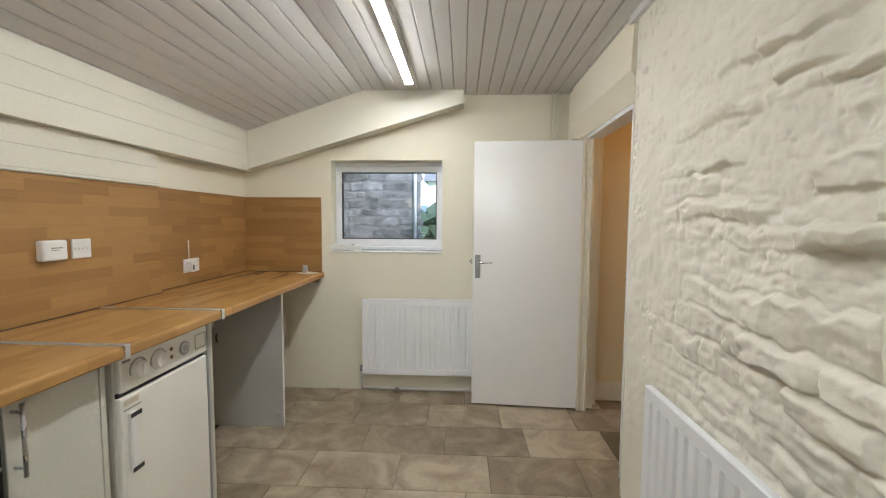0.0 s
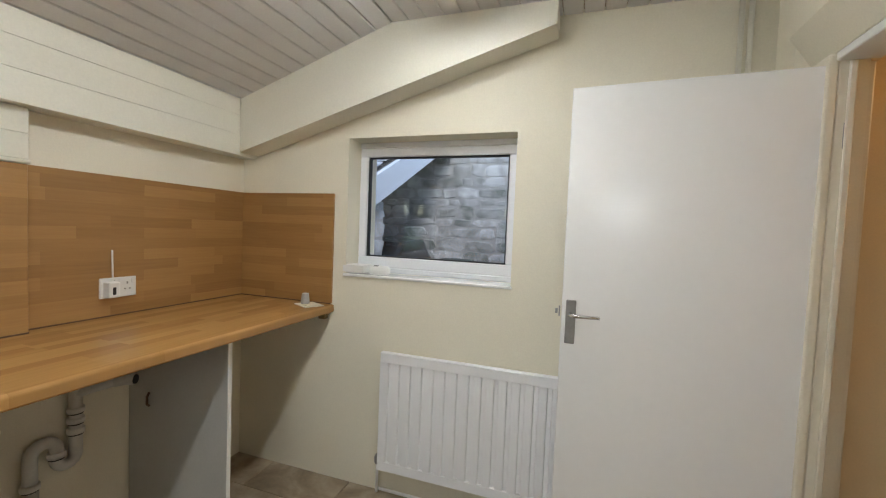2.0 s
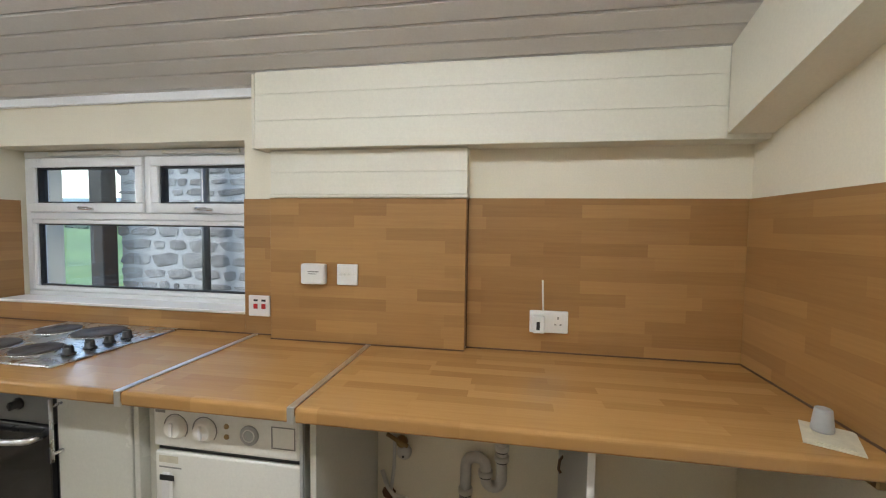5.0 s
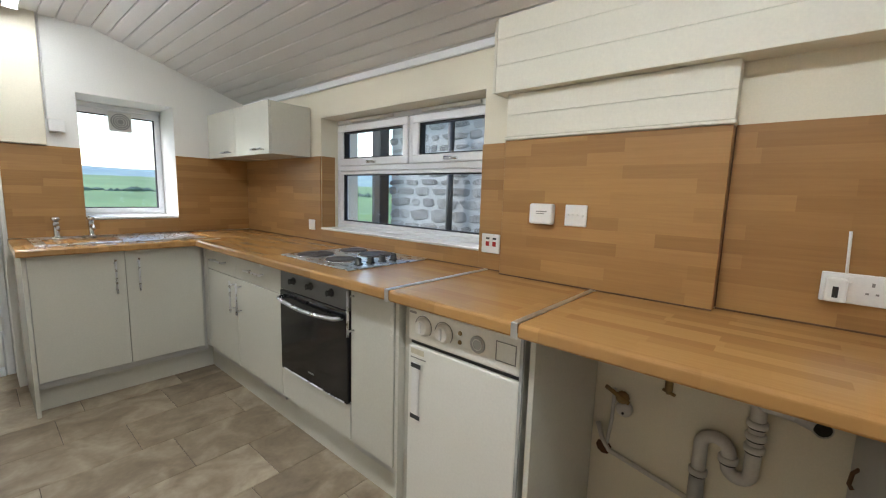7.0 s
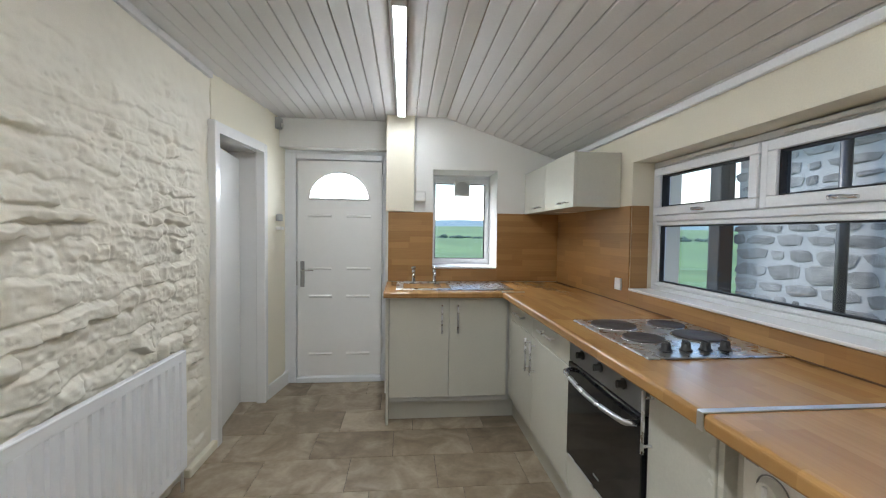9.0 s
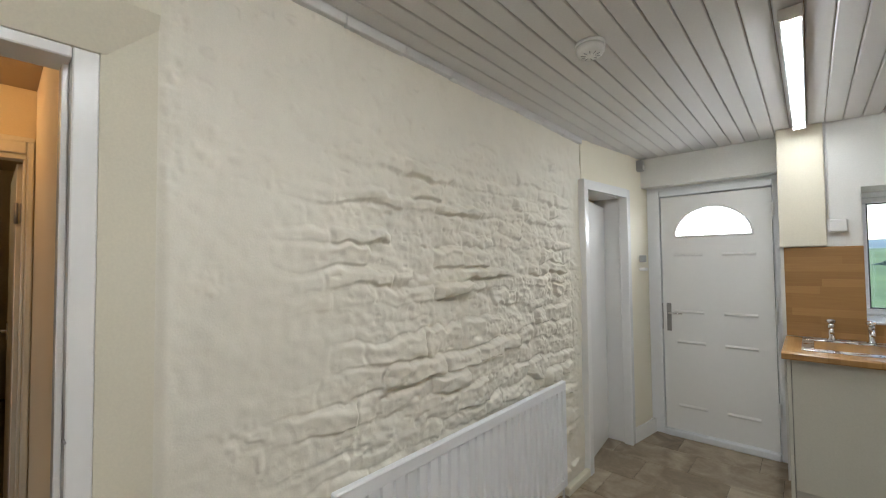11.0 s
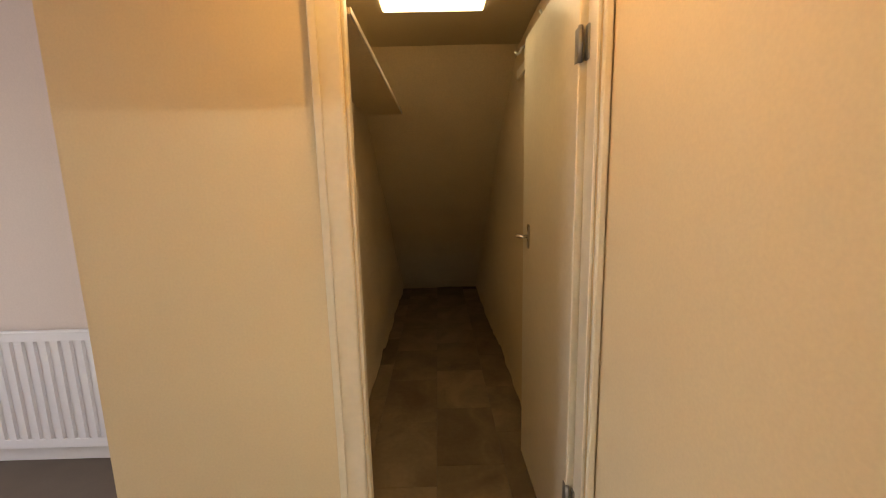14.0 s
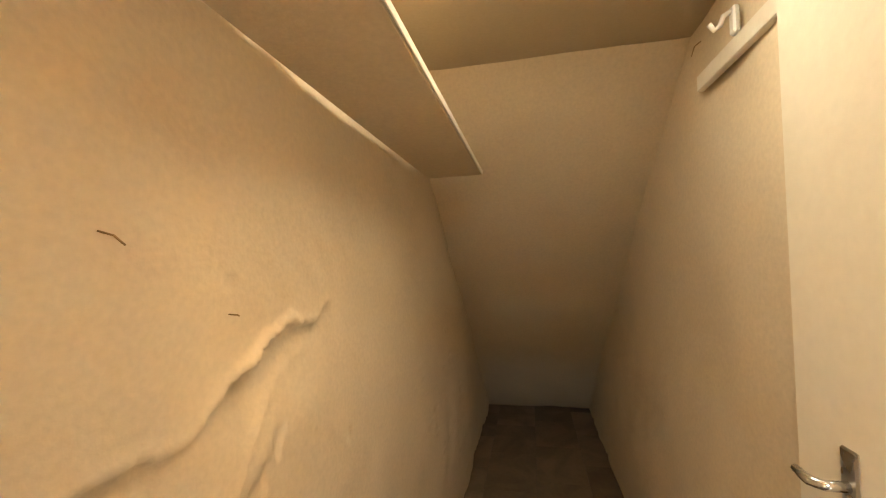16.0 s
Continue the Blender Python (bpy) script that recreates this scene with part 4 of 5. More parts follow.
lathe(b, (1.8, 2.50, 2.138), (0, 0, -1), [(0.014, 0), (0.018, 0.012), (0.03, 0.04), (0.0305, 0.056), (0.022, 0.075), (0.006, 0.084)])
part("bulb", b, BULB, pb, "glowing warm bulb")
bl = bpy.data.lights.new("bulb light", "POINT")
bl.energy, bl.color, bl.shadow_soft_size = BULB_POWER, (1.0, 0.53, 0.15), 0.03
new("bulb_light", bl).location = (1.8, 2.49, 2.0)


# ---- radiators ----
def radiator(axis, at, a0, a1, z0, z1, out, label, name="radiator"):
    """A pressed-steel panel radiator on a wall; at is its front plane, out the sign off the wall."""
    base = [0, 0, z0]
    base[axis], base[1 - axis] = at, (a0 + a1) / 2
    r = thing(name, base, label, "radiator")
    def pr(poly, lo, hi, bm):
        """Front profile over the run and the depth, pushed up."""
        prism(bm, [(p[1], p[0]) if axis == 0 else p for p in poly], 2, lo, hi)
    n = max(4, round((a1 - a0 - 0.05) / 0.056))
    w = (a1 - a0 - 0.05) / n
    poly = [(a0, at)]
    for k in range(n):
        u = a0 + 0.025 + k * w
        poly += [(u + w * 0.29, at), (u + w * 0.36, at - out * 0.012), (u + w * 0.64, at - out * 0.012), (u + w * 0.71, at)]
    poly += [(a1, at), (a1, at - out * 0.02), (a0, at - out * 0.02)]
    bm = nb()
    pr(poly, z0 + 0.045, z1 - 0.045, bm)
    part("front_panel", bm, ENAMEL, r)
    def slab(u0, w0, u1, w1, d0, d1, bev=0.004):
        lo, hi = sorted((at - out * d0, at - out * d1))
        return cube(lo, u0, w0, hi, u1, w1, bev=bev) if axis == 0 else cube(u0, lo, w0, u1, hi, w1, bev=bev)
    part("bottom_rim", slab(a0, z0, a1, z0 + 0.0448, 0.0, 0.02, 0.0015), ENAMEL, r)
    part("top_rim", slab(a0, z1 - 0.0448, a1, z1, 0.0, 0.02, 0.0015), ENAMEL, r)
    part("top_edge", slab(a0 - 0.001, z1 - 0.008, a1 + 0.001, z1 + 0.004, -0.002, 0.026, 0.004), ENAMEL, r)
    part("back_panel", slab(a0 + 0.004, z0 + 0.01, a1 - 0.004, z1 - 0.0085, 0.021, 0.034), ENAMEL, r)
    for u in (a0 + 0.12, a1 - 0.15):
        part("wall_bracket", slab(u, z0 + 0.05, u + 0.03, z1 - 0.06, 0.0345, 0.07, 0.002), ENAMEL, r)
    return r


def pt(axis, u, d, z):
    return (d, u, z) if axis == 0 else (u, d, z)


rad1 = radiator(1, 3.0, -0.822, 0.14, 0.15, 0.729, -1, "white panel radiator under the small window")
b = nb()
tube(b, [(-0.835, 3.03, 0.02), (-0.835, 3.03, 0.16), (-0.82, 3.03, 0.175)], 0.0075, 8)
tube(b, [(-0.835, 3.045, 0.028), (0.4, 3.045, 0.028)], 0.0075, 8)
part("feed_pipe", b, ENAMEL, rad1, "white painted pipe")
b = nb()
lathe(b, (-0.835, 3.03, 0.165), (0, 0, 1), [(0.012, 0), (0.016, 0.01), (0.016, 0.03), (0.01, 0.045)])
part("valve", b, DULL, rad1, "dull metal valve")
b = nb()
lathe(b, (-0.56, 3.02, 0.028), (0, -1, 0), [(0.02, 0), (0.02, 0.02), (0.012, 0.03)], 10)
part("drain_cock", b, DULL, rad1, "small dark drain cock")
rad2 = radiator(0, 0.605, -0.03, 1.49, 0.14, 0.725, -1, "long white panel radiator on the stone wall")
b = nb()
tube(b, [(0.64, -0.05, 0.0), (0.64, -0.05, 0.16), (0.63, -0.035, 0.175)], 0.0075, 8)
part("feed_pipe", b, ENAMEL, rad2, "white painted pipe")
b = nb()
lathe(b, (0.64, -0.05, 0.12), (0, 0, 1), [(0.012, 0), (0.018, 0.01), (0.018, 0.05), (0.012, 0.06)])
part("valve", b, PLASTIC, rad2, "white valve")
rad3 = radiator(0, 2.82, 4.02, 5.05, 0.10, 0.675, -1, "white panel radiator on the far room wall")
built("baseboard_stone_wall", cube(0.655, -0.49, 0.0, 0.69, -0.16, 0.05, bev=0.006), CREAM)


# ---- worktops and cabinets ----
def worktop_run(name, y0, y1, label):
    b = nb()
    x0, x1, z0, z1 = -1.7405, -1.13, 0.884, 0.923
    r = 0.011
    prof = [(x0, z0), (x1 - 0.004, z0), (x1, z0 + 0.006)] + [(x1 - r + r * math.cos(radians(a)), z1 - r + r * math.sin(radians(a))) for a in (0, 20, 45, 70, 90)] + [(x0, z1)]
    prism(b, prof, 1, y0, y1)
    return built(name, b, WOODX, label, "worktop", "thing")


worktop_run("worktop", -0.6265, 1.205, "beech-effect laminate worktop with the hob set in")
worktop_run("worktop", 1.226, 1.720, "beech-effect laminate worktop over the boiler")
worktop_run("worktop", 1.742, NY - 0.0125, "beech-effect laminate worktop over the open bays")
b = nb()
prism(b, [(SY + 0.0105, 0.884), (-0.638, 0.884), (-0.634, 0.89), (-0.634, 0.914), (-0.645, 0.923), (SY + 0.0105, 0.923)], 0, -1.1285, -0.325)
bx(b, -1.74, SY + 0.0105, 0.884, -1.129, -0.6275, 0.923)
built("worktop", b, WOODX, "beech-effect laminate worktop round the sink", "worktop", "thing")
for y0 in (1.2055, 1.7205):
    b = nb()
    bx(b, -1.738, y0, 0.9225, -1.128, y0 + 0.02, 0.9265, bev=0.001)
    bx(b, -1.1295, y0, 0.882, -1.126, y0 + 0.02, 0.926, bev=0.001)
    built("joint_strip", b, ALU, "aluminium joint strip between two worktops", "joint strip", "thing", "worktop joint strips")
b = nb()
bx(b, -1.28, -0.645, 0.9232, -1.125, -0.628, 0.9262, bev=0.001)
built("joint_strip", b, ALU, "aluminium joint strip at the worktop corner", "joint strip", "thing", "worktop joint strips")


def bar_handle(parent, p0, p1, out, label="brushed steel bar handle"):
    p0, p1, o = Vector(p0), Vector(p1), Vector(out)
    b = nb()
    d = (p1 - p0).normalized()
    tube(b, [p0 + o * 0.03, p1 + o * 0.03], 0.0055, 10)
    L = (p1 - p0).length
    for s in (0.12, 0.88):
        q = p0 + d * L * s
        tube(b, [q, q + o * 0.03], 0.0045, 8)
    part("handle", b, STEEL, parent, label)


FX = -1.197
PZ = 0.19
# double cabinet with drawers
c1 = thing("base_cabinet", (-1.45, -0.16, 0.0), "pale grey base cabinet with two drawers and two doors", "base cabinet")
part("carcass", cube(-1.72, -0.66, 0.15, FX - 0.02, 0.325, 0.883), CABIN, c1)
for y0, y1 in ((-0.648, -0.190), (-0.187, 0.330)):
    d = part("drawer_front", cube(FX - 0.0185, y0, 0.735, FX, y1, 0.878, bev=0.002), CAB, c1)
    m = (y0 + y1) / 2
    bar_handle(d, (FX, m - 0.1, 0.808), (FX, m + 0.1, 0.808), (1, 0, 0))
    d = part("cabinet_door", cube(FX - 0.0185, y0, PZ, FX, y1, 0.731, bev=0.002), CAB, c1)
    hy = y1 - 0.035 if y0 < -0.3 else y0 + 0.05
    bar_handle(d, (FX, hy, 0.525), (FX, hy, 0.715), (1, 0, 0))
# oven housing with the oven
c2 = thing("oven_housing", (-1.45, 0.62, 0.0), "pale grey housing panels round the built-in oven", "base cabinet")
part("carcass", cube(-1.72, 0.327, 0.15, FX - 0.07, 0.915, 0.883), CABIN, c2)
part("lower_panel", cube(FX - 0.0185, 0.335, PZ, FX, 0.912, 0.352, bev=0.002), CAB, c2)
ov = thing("oven", (-1.3, 0.62, 0.355), "built-in electric oven with black glass door", "oven")
part("body", cube(FX - 0.068, 0.345, 0.356, FX - 0.012, 0.906, 0.876), BLACK, ov)
cp = part("control_panel", cube(FX - 0.0115, 0.343, 0.768, FX + 0.004, 0.906, 0.877, bev=0.002), OVENP, ov, "grey metal control panel")
for ky in (0.47, 0.622, 0.785):
    b = nb()
    lathe(b, (FX + 0.004, ky, 0.825), (1, 0, 0), [(0.019, 0), (0.019, 0.006), (0.013, 0.009), (0.012, 0.024), (0.010, 0.026)])
    bx(b, FX + 0.024, ky - 0.003, 0.812, FX + 0.032, ky + 0.003, 0.838, bev=0.001)
    part("knob", b, BLACK, cp, "black oven knob")
od = part("oven_door", cube(FX - 0.0115, 0.345, 0.358, FX + 0.010, 0.904, 0.764, bev=0.003), BLACKG, ov, "black glass oven door")
part("bottom_trim", cube(FX - 0.01, 0.345, 0.353, FX + 0.012, 0.904, 0.3575, bev=0.001), STEEL, ov)
b = nb()
pts = [(FX + 0.012, 0.372, 0.735), (FX + 0.04, 0.385, 0.732)] + [(FX + 0.045 + 0.008 * math.sin(math.pi * k / 8), 0.40 + 0.45 * k / 8, 0.73 - 0.012 * math.sin(math.pi * k / 8)) for k in range(9)] + [(FX + 0.04, 0.865, 0.732), (FX + 0.012, 0.878, 0.735)]
tube(b, pts, 0.0095, 10)
part("handle", b, STEEL, od, "curved steel handle")
part("maker_mark", cube(FX + 0.0102, 0.60, 0.402, FX + 0.0108, 0.645, 0.410), INK, od)
# narrow cabinet and filler
c3 = thing("base_cabinet", (-1.45, 1.04, 0.0), "narrow pale grey base cabinet beside the oven", "base cabinet")
part("carcass", cube(-1.72, 0.917, 0.15, FX - 0.02, 1.186, 0.883), CABIN, c3)
d = part("cabinet_door", cube(FX - 0.0185, 0.920, PZ, FX, 1.182, 0.878, bev=0.002), CAB, c3)
bar_handle(d, (FX, 0.938, 0.67), (FX, 0.938, 0.862), (1, 0, 0))
built("end_panel", cube(-1.72, 1.188, 0.0, FX - 0.002, 1.206, 0.883, bev=0.0015), CAB, "pale grey panel at the cabinet end", "end panel", "thing", "cabinet end panels")
built("filler_panel", cube(-1.72, 1.2075, 0.0, FX - 0.035, 1.243, 0.883, bev=0.0015), CAB, "pale grey filler strip beside the boiler", "filler panel", "thing")
built("plinth", cube(FX - 0.075, -0.80, 0.0, FX - 0.058, 1.187, 0.149, bev=0.001), CAB, "pale grey plinth under the cabinets", "plinth", "thing")
built("plinth", cube(FX - 0.058, -0.80, 0.0, -0.358, -0.784, 0.149, bev=0.001), CAB, "pale grey plinth under the sink cabinet", "plinth", "thing")
# sink cabinet
c4 = thing("sink_cabinet", (-0.77, -0.95, 0.0), "pale grey double cabinet under the sink", "base cabinet")
SF = -0.690
part("carcass", cube(-1.20, SY + 0.02, 0.15, -0.362, SF - 0.02, 0.883), CABIN, c4)
part("end_panel", cube(-0.361, SY + 0.02, 0.0, -0.343, SF + 0.002, 0.883, bev=0.0015), CAB, c4)
part("corner_post", cube(FX - 0.018, SF - 0.018, PZ, FX + 0.001, -0.652, 0.878, bev=0.001), CAB, c4)
for x0, x1, hx in ((-1.175, -0.772, -0.83), (-0.769, -0.364, -0.72)):
    d = part("cabinet_door", cube(x0, SF - 0.0185, PZ, x1, SF, 0.878, bev=0.002), CAB, c4)
    bar_handle(d, (hx, SF, 0.635), (hx, SF, 0.835), (0, 1, 0))
# sink
sk = thing("sink", (-0.8, -0.95, 0.92), "stainless steel sink with drainer", "sink")
b = nb()
X0, X1, Y0, Y1 = -1.235, -0.405, -1.215, -0.735
BX0, BX1, BY0, BY1 = -0.80, -0.455, -1.12, -0.79
for a in ((X0, Y0, X1, BY0), (X0, BY1, X1, Y1), (BX1, BY0, X1, BY1)):
    bx(b, a[0], a[1], 0.9235, a[2], a[3], 0.929, bev=0.002)
bx(b, X0, BY0, 0.9235, BX0, BY1, 0.927)
for k in range(9):
    xx = X0 + 0.05 + k * 0.04
    bx(b, xx, BY0 + 0.02, 0.927, xx + 0.008, BY1 - 0.02, 0.9305, bev=0.001)
part("rim", b, STEEL, sk)
b = nb()
bx(b, BX0 - 0.002, BY0 - 0.002, 0.80, BX0, BY1 + 0.002, 0.9232)
bx(b, BX1, BY0 - 0.002, 0.80, BX1 + 0.002, BY1 + 0.002, 0.9232)
bx(b, BX0, BY0 - 0.002, 0.80, BX1, BY0, 0.9232)
bx(b, BX0, BY1, 0.80, BX1, BY1 + 0.002, 0.9232)
bx(b, BX0, BY0, 0.798, BX1, BY1, 0.80)
part("bowl", b, STEEL, sk)
for tx in (-0.535, -0.70):
    tp = thing("tap", (tx, -1.165, 0.929), "chrome pillar tap with cross head", "tap", "sink taps")
    b = nb()
    lathe(b, (tx, -1.165, 0.929), (0, 0, 1), [(0.022, 0), (0.022, 0.006), (0.014, 0.012), (0.013, 0.07), (0.017, 0.078), (0.014, 0.095), (0.007, 0.1)])
    part("body", b, CHROME, tp)
    b = nb()
    tube(b, [(tx, -1.165, 0.99), (tx, -1.13, 1.005), (tx, -1.09, 1.0), (tx, -1.075, 0.98)], 0.009, 8)
    part("spout", b, CHROME, tp)
    b = nb()
    lathe(b, (tx, -1.165, 1.028), (0, 0, 1), [(0.009, 0), (0.022, 0.008), (0.022, 0.022), (0.012, 0.028)], 8)
    part("head", b, CHROME, tp)
# hob
hb = thing("hob", (-1.48, 0.56, 0.925), "steel hob with four solid hotplates", "hob")
b = nb()
bx(b, -1.735, 0.27, 0.9235, -1.235, 0.85, 0.930, bev=0.003)
part("tray", b, STEEL, hb)
for hx, hy_, r in ((-1.36, 0.40, 0.092), (-1.36, 0.62, 0.074), (-1.60, 0.40, 0.074), (-1.60, 0.60, 0.092)):
    b = nb()
    lathe(b, (hx, hy_, 0.930), (0, 0, 1), [(r + 0.008, 0), (r + 0.006, 0.003), (r, 0.003)], 28)
    ring = part("plate_ring", b, CHROME, hb)
    b = nb()
    lathe(b, (hx, hy_, 0.932), (0, 0, 1), [(r - 0.001, 0), (r - 0.001, 0.006), (r - 0.006, 0.008), (0.022, 0.0075), (0.02, 0.006)], 28)
    part("hotplate", b, PLATE, ring, "dark cast iron hotplate")
for k in range(4):
    b = nb()
    kx = -1.345 - k * 0.072
    lathe(b, (kx, 0.775, 0.930), (0, 0, 1), [(0.021, 0), (0.021, 0.005), (0.016, 0.008), (0.015, 0.026), (0.012, 0.028)], 14)
    bx(b, kx - 0.004, 0.757, 0.945, kx + 0.004, 0.793, 0.964, bev=0.002)
    part("knob", b, BLACK, hb, "black control knob")
# wall cabinet
wc = thing("wall_cabinet", (-1.6, -0.72, 1.485), "pale grey glossy wall cabinet with two lift-up doors", "wall cabinet")
part("carcass", cube(-1.7405, -1.24, 1.487, -1.468, -0.262, 1.81, bev=0.001), CAB, wc)
for y0, y1 in ((-1.24, -0.753), (-0.750, -0.262)):
    d = part("cabinet_door", cube(-1.4675, y0, 1.485, -1.449, y1, 1.812, bev=0.002), CAB, wc)
    bar_handle(d, (-1.449, (y0 + y1) / 2 + 0.05, 1.515), (-1.449, (y0 + y1) / 2 + 0.19, 1.515), (1, 0, 0))

# boiler under the worktop
bo = thing("boiler", (-1.45, 1.5, 0.0), "cream floor-standing boiler under the worktop", "boiler")
BF = -1.200
part("casing", cube(-1.70, 1.258, 0.03, BF - 0.022, 1.716, 0.866, bev=0.004), BOILW, bo)
part("door_panel", cube(BF - 0.021, 1.258, 0.035, BF, 1.716, 0.724, bev=0.006, seg=2), BOILW, bo)
cpn = part("control_panel", cube(BF - 0.021, 1.258, 0.740, BF + 0.004, 1.716, 0.862, bev=0.008, seg=2), BOILW, bo)
part("panel_gap", cube(BF - 0.0205, 1.262, 0.7245, BF - 0.012, 1.712, 0.7395), BLACK, bo)
for dy in (1.335, 1.428):
    b = nb()
    lathe(b, (BF + 0.004, dy, 0.803), (1, 0, 0), [(0.034, 0), (0.034, 0.003), (0.029, 0.006), (0.027, 0.016), (0.024, 0.018)], 24)
    dl = part("dial", b, BOILW, cpn, "cream control dial")
    part("pointer", cube(BF + 0.0215, dy - 0.005, 0.784, BF + 0.029, dy + 0.005, 0.824, bev=0.002), PLASTIC, dl)
    b = nb()
    tube(b, arc((BF + 0.0055, dy, 0.803), 0.038, -40, 200, (1, 2), 14), 0.0016, 5)
    part("scale_ring", b, INK, dl)
for lz in (0.82, 0.79):
    b = nb()
    lathe(b, (BF + 0.004, 1.496, lz), (1, 0, 0), [(0.008, 0), (0.007, 0.003), (0.004, 0.004)], 10)
    part("indicator_lamp", b, BRASS, cpn, "small amber indicator")
b = nb()
lathe(b, (BF + 0.004, 1.567, 0.802), (1, 0, 0), [(0.028, 0), (0.028, 0.004), (0.024, 0.0045)], 24)
gg = part("pressure_gauge", b, GREYPL, cpn, "grey round pressure gauge")
b = nb()
tube(b, arc((BF + 0.009, 1.567, 0.802), 0.017, 0, 360, (1, 2), 16), 0.002, 5)
part("gauge_ring", b, PLASTIC, gg)
b = nb()
for a in ((1.634, 0.772, 1.704, 0.7745), (1.634, 0.8315, 1.704, 0.834), (1.634, 0.775, 1.6365, 0.831), (1.7015, 0.775, 1.704, 0.831)):
    bx(b, BF + 0.0042, a[0], a[1], BF + 0.006, a[2], a[3])
part("panel_outline", b, INK, cpn)
part("maker_mark", cube(BF + 0.0043, 1.268, 0.842, BF + 0.005, 1.30, 0.85), INK, cpn)
part("label", cube(BF + 0.0002, 1.272, 0.692, BF + 0.001, 1.335, 0.712), PAPER, bo)
part("label_bar", cube(BF + 0.0002, 1.272, 0.676, BF + 0.001, 1.345, 0.680), INK, bo)
b = nb()
bx(b, BF, 1.285, 0.46, BF + 0.012, 1.318, 0.665, bev=0.004)
hd = part("grip", b, PLASTIC, bo, "white recessed grip")
for z in (0.655, 0.462):
    part("grip_slot", cube(BF + 0.0122, 1.285, z - 0.008, BF + 0.0135, 1.332, z + 0.008), BLACK, hd)
built("end_panel", cube(-1.72, 1.7435, 0.0, FX - 0.005, 1.7615, 0.8835, bev=0.0015), CAB, "pale grey panel between boiler and open bay", "end panel", "thing", "cabinet end panels")
built("boiler_edge_strip", cube(FX - 0.006, 1.7175, 0.0, FX + 0.004, 1.727, 0.883, bev=0.001), GREYPL, "grey edge strip beside the boiler", "edge strip", "thing")
lp = thing("end_panel", (-1.45, 2.475, 0.0), "pale grey support panel under the worktop", "end panel", "cabinet end panels")
part("board", cube(-1.745, 2.463, 0.0, FX - 0.003, 2.481, 0.8835, bev=0.0015), CABIN, lp)
part("edge_strip", cube(FX - 0.0028, 2.463, 0.0, FX, 2.481, 0.8835, bev=0.0008), PLASTIC, lp, "white edge strip")
b = nb()
bx(b, -1.24, 2.449, 0.07, -1.205, 2.4625, 0.105, bev=0.003)
part("fixing_block", b, GREYPL, lp)
b = nb()
bx(b, -1.21, NY - 0.035, 0.845, -1.17, NY - 0.001, 0.8835, bev=0.004)
bx(b, -1.26, NY - 0.02, 0.865, -1.16, NY - 0.001, 0.8832, bev=0.003)
built("shelf_bracket", b, BRASS, "rusty bracket under the worktop end", "bracket", "thing")

# waste pipes and valves in the open bay
wp = thing("waste_pipe", (-1.71, 2.2, 0.3), "grey plastic waste pipe with a trap", "waste pipe")
wx = -1.715
b = nb()
tube(b, [(wx, 2.252, 0.86), (wx, 2.252, 0.435)] + arc((wx, 2.222, 0.43), 0.03, 0, -180, (1, 2), 8) + [(wx, 2.192, 0.46)] + arc((wx, 2.154, 0.472), 0.038, 0, 180, (1, 2), 8) + [(wx, 2.116, 0.36)], 0.021, 12)
part("trap", b, PIPE, wp)
b = nb()
tube(b, [(wx, 2.252, 0.66), (wx + 0.03, 2.30, 0.672), (wx + 0.07, 2.345, 0.684)], 0.021, 12)
tube(b, [(wx + 0.07, 2.345, 0.684), (wx + 0.10, 2.372, 0.688), (wx + 0.128, 2.385, 0.688)], 0.023, 12, caps=False)
part("branch", b, PIPE, wp)
part("branch_mouth", tube(nb(), [(wx + 0.104, 2.374, 0.688), (wx + 0.1285, 2.3855, 0.688)], 0.0185, 12), BLACK, wp, "dark open pipe end")
for z, y in ((0.585, 2.252), (0.545, 2.252), (0.505, 2.252), (0.44, 2.192), (0.362, 2.116)):
    b = nb()
    lathe(b, (wx, y, z), (0, 0, 1), [(0.022, 0), (0.0275, 0.002), (0.0275, 0.02), (0.022, 0.022)], 14)
    part("collar", b, PIPE, wp)
    part("seal_ring", lathe(nb(), (wx, y, z - 0.004), (0, 0, 1), [(0.0238, 0), (0.0238, 0.004)], 14), BLACK, wp, "black rubber seal")
part("end_stub", tube(nb(), [(wx, 2.116, 0.36), (wx, 2.116, 0.27)], 0.0235, 12), GREYPL, wp, "dark grey rubber connector")
vp = thing("water_valve", (-1.7, 1.84, 0.3), "brass isolating valve with white pipe", "valve")
b = nb()
tube(b, [(-1.725, 1.83, 0.56), (-1.725, 1.828, 0.44), (-1.73, 1.815, 0.33)], 0.007, 8)
tube(b, [(-1.735, 1.775, 0.40), (-1.725, 1.80, 0.345), (-1.715, 1.83, 0.315), (-1.71, 2.07, 0.27), (-1.71, 2.15, 0.255)], 0.009, 8)
part("pipe", b, PIPE, vp)
b = nb()
lathe(b, (-1.735, 1.86, 0.535), (1, 0, 0), [(0.012, 0), (0.024, 0.006), (0.024, 0.02), (0.012, 0.034)], 10)
tube(b, [(-1.72, 1.80, 0.56), (-1.705, 1.84, 0.55), (-1.70, 1.89, 0.53)], 0.008, 8)
part("valve_body", b, BRASS, vp)
part("valve_cover", lathe(nb(), (-1.735, 1.868, 0.492), (1, 0, 0), [(0.03, 0), (0.03, 0.014), (0.024, 0.022), (0.004, 0.024)], 14), PIPE, vp, "round grey valve cover")
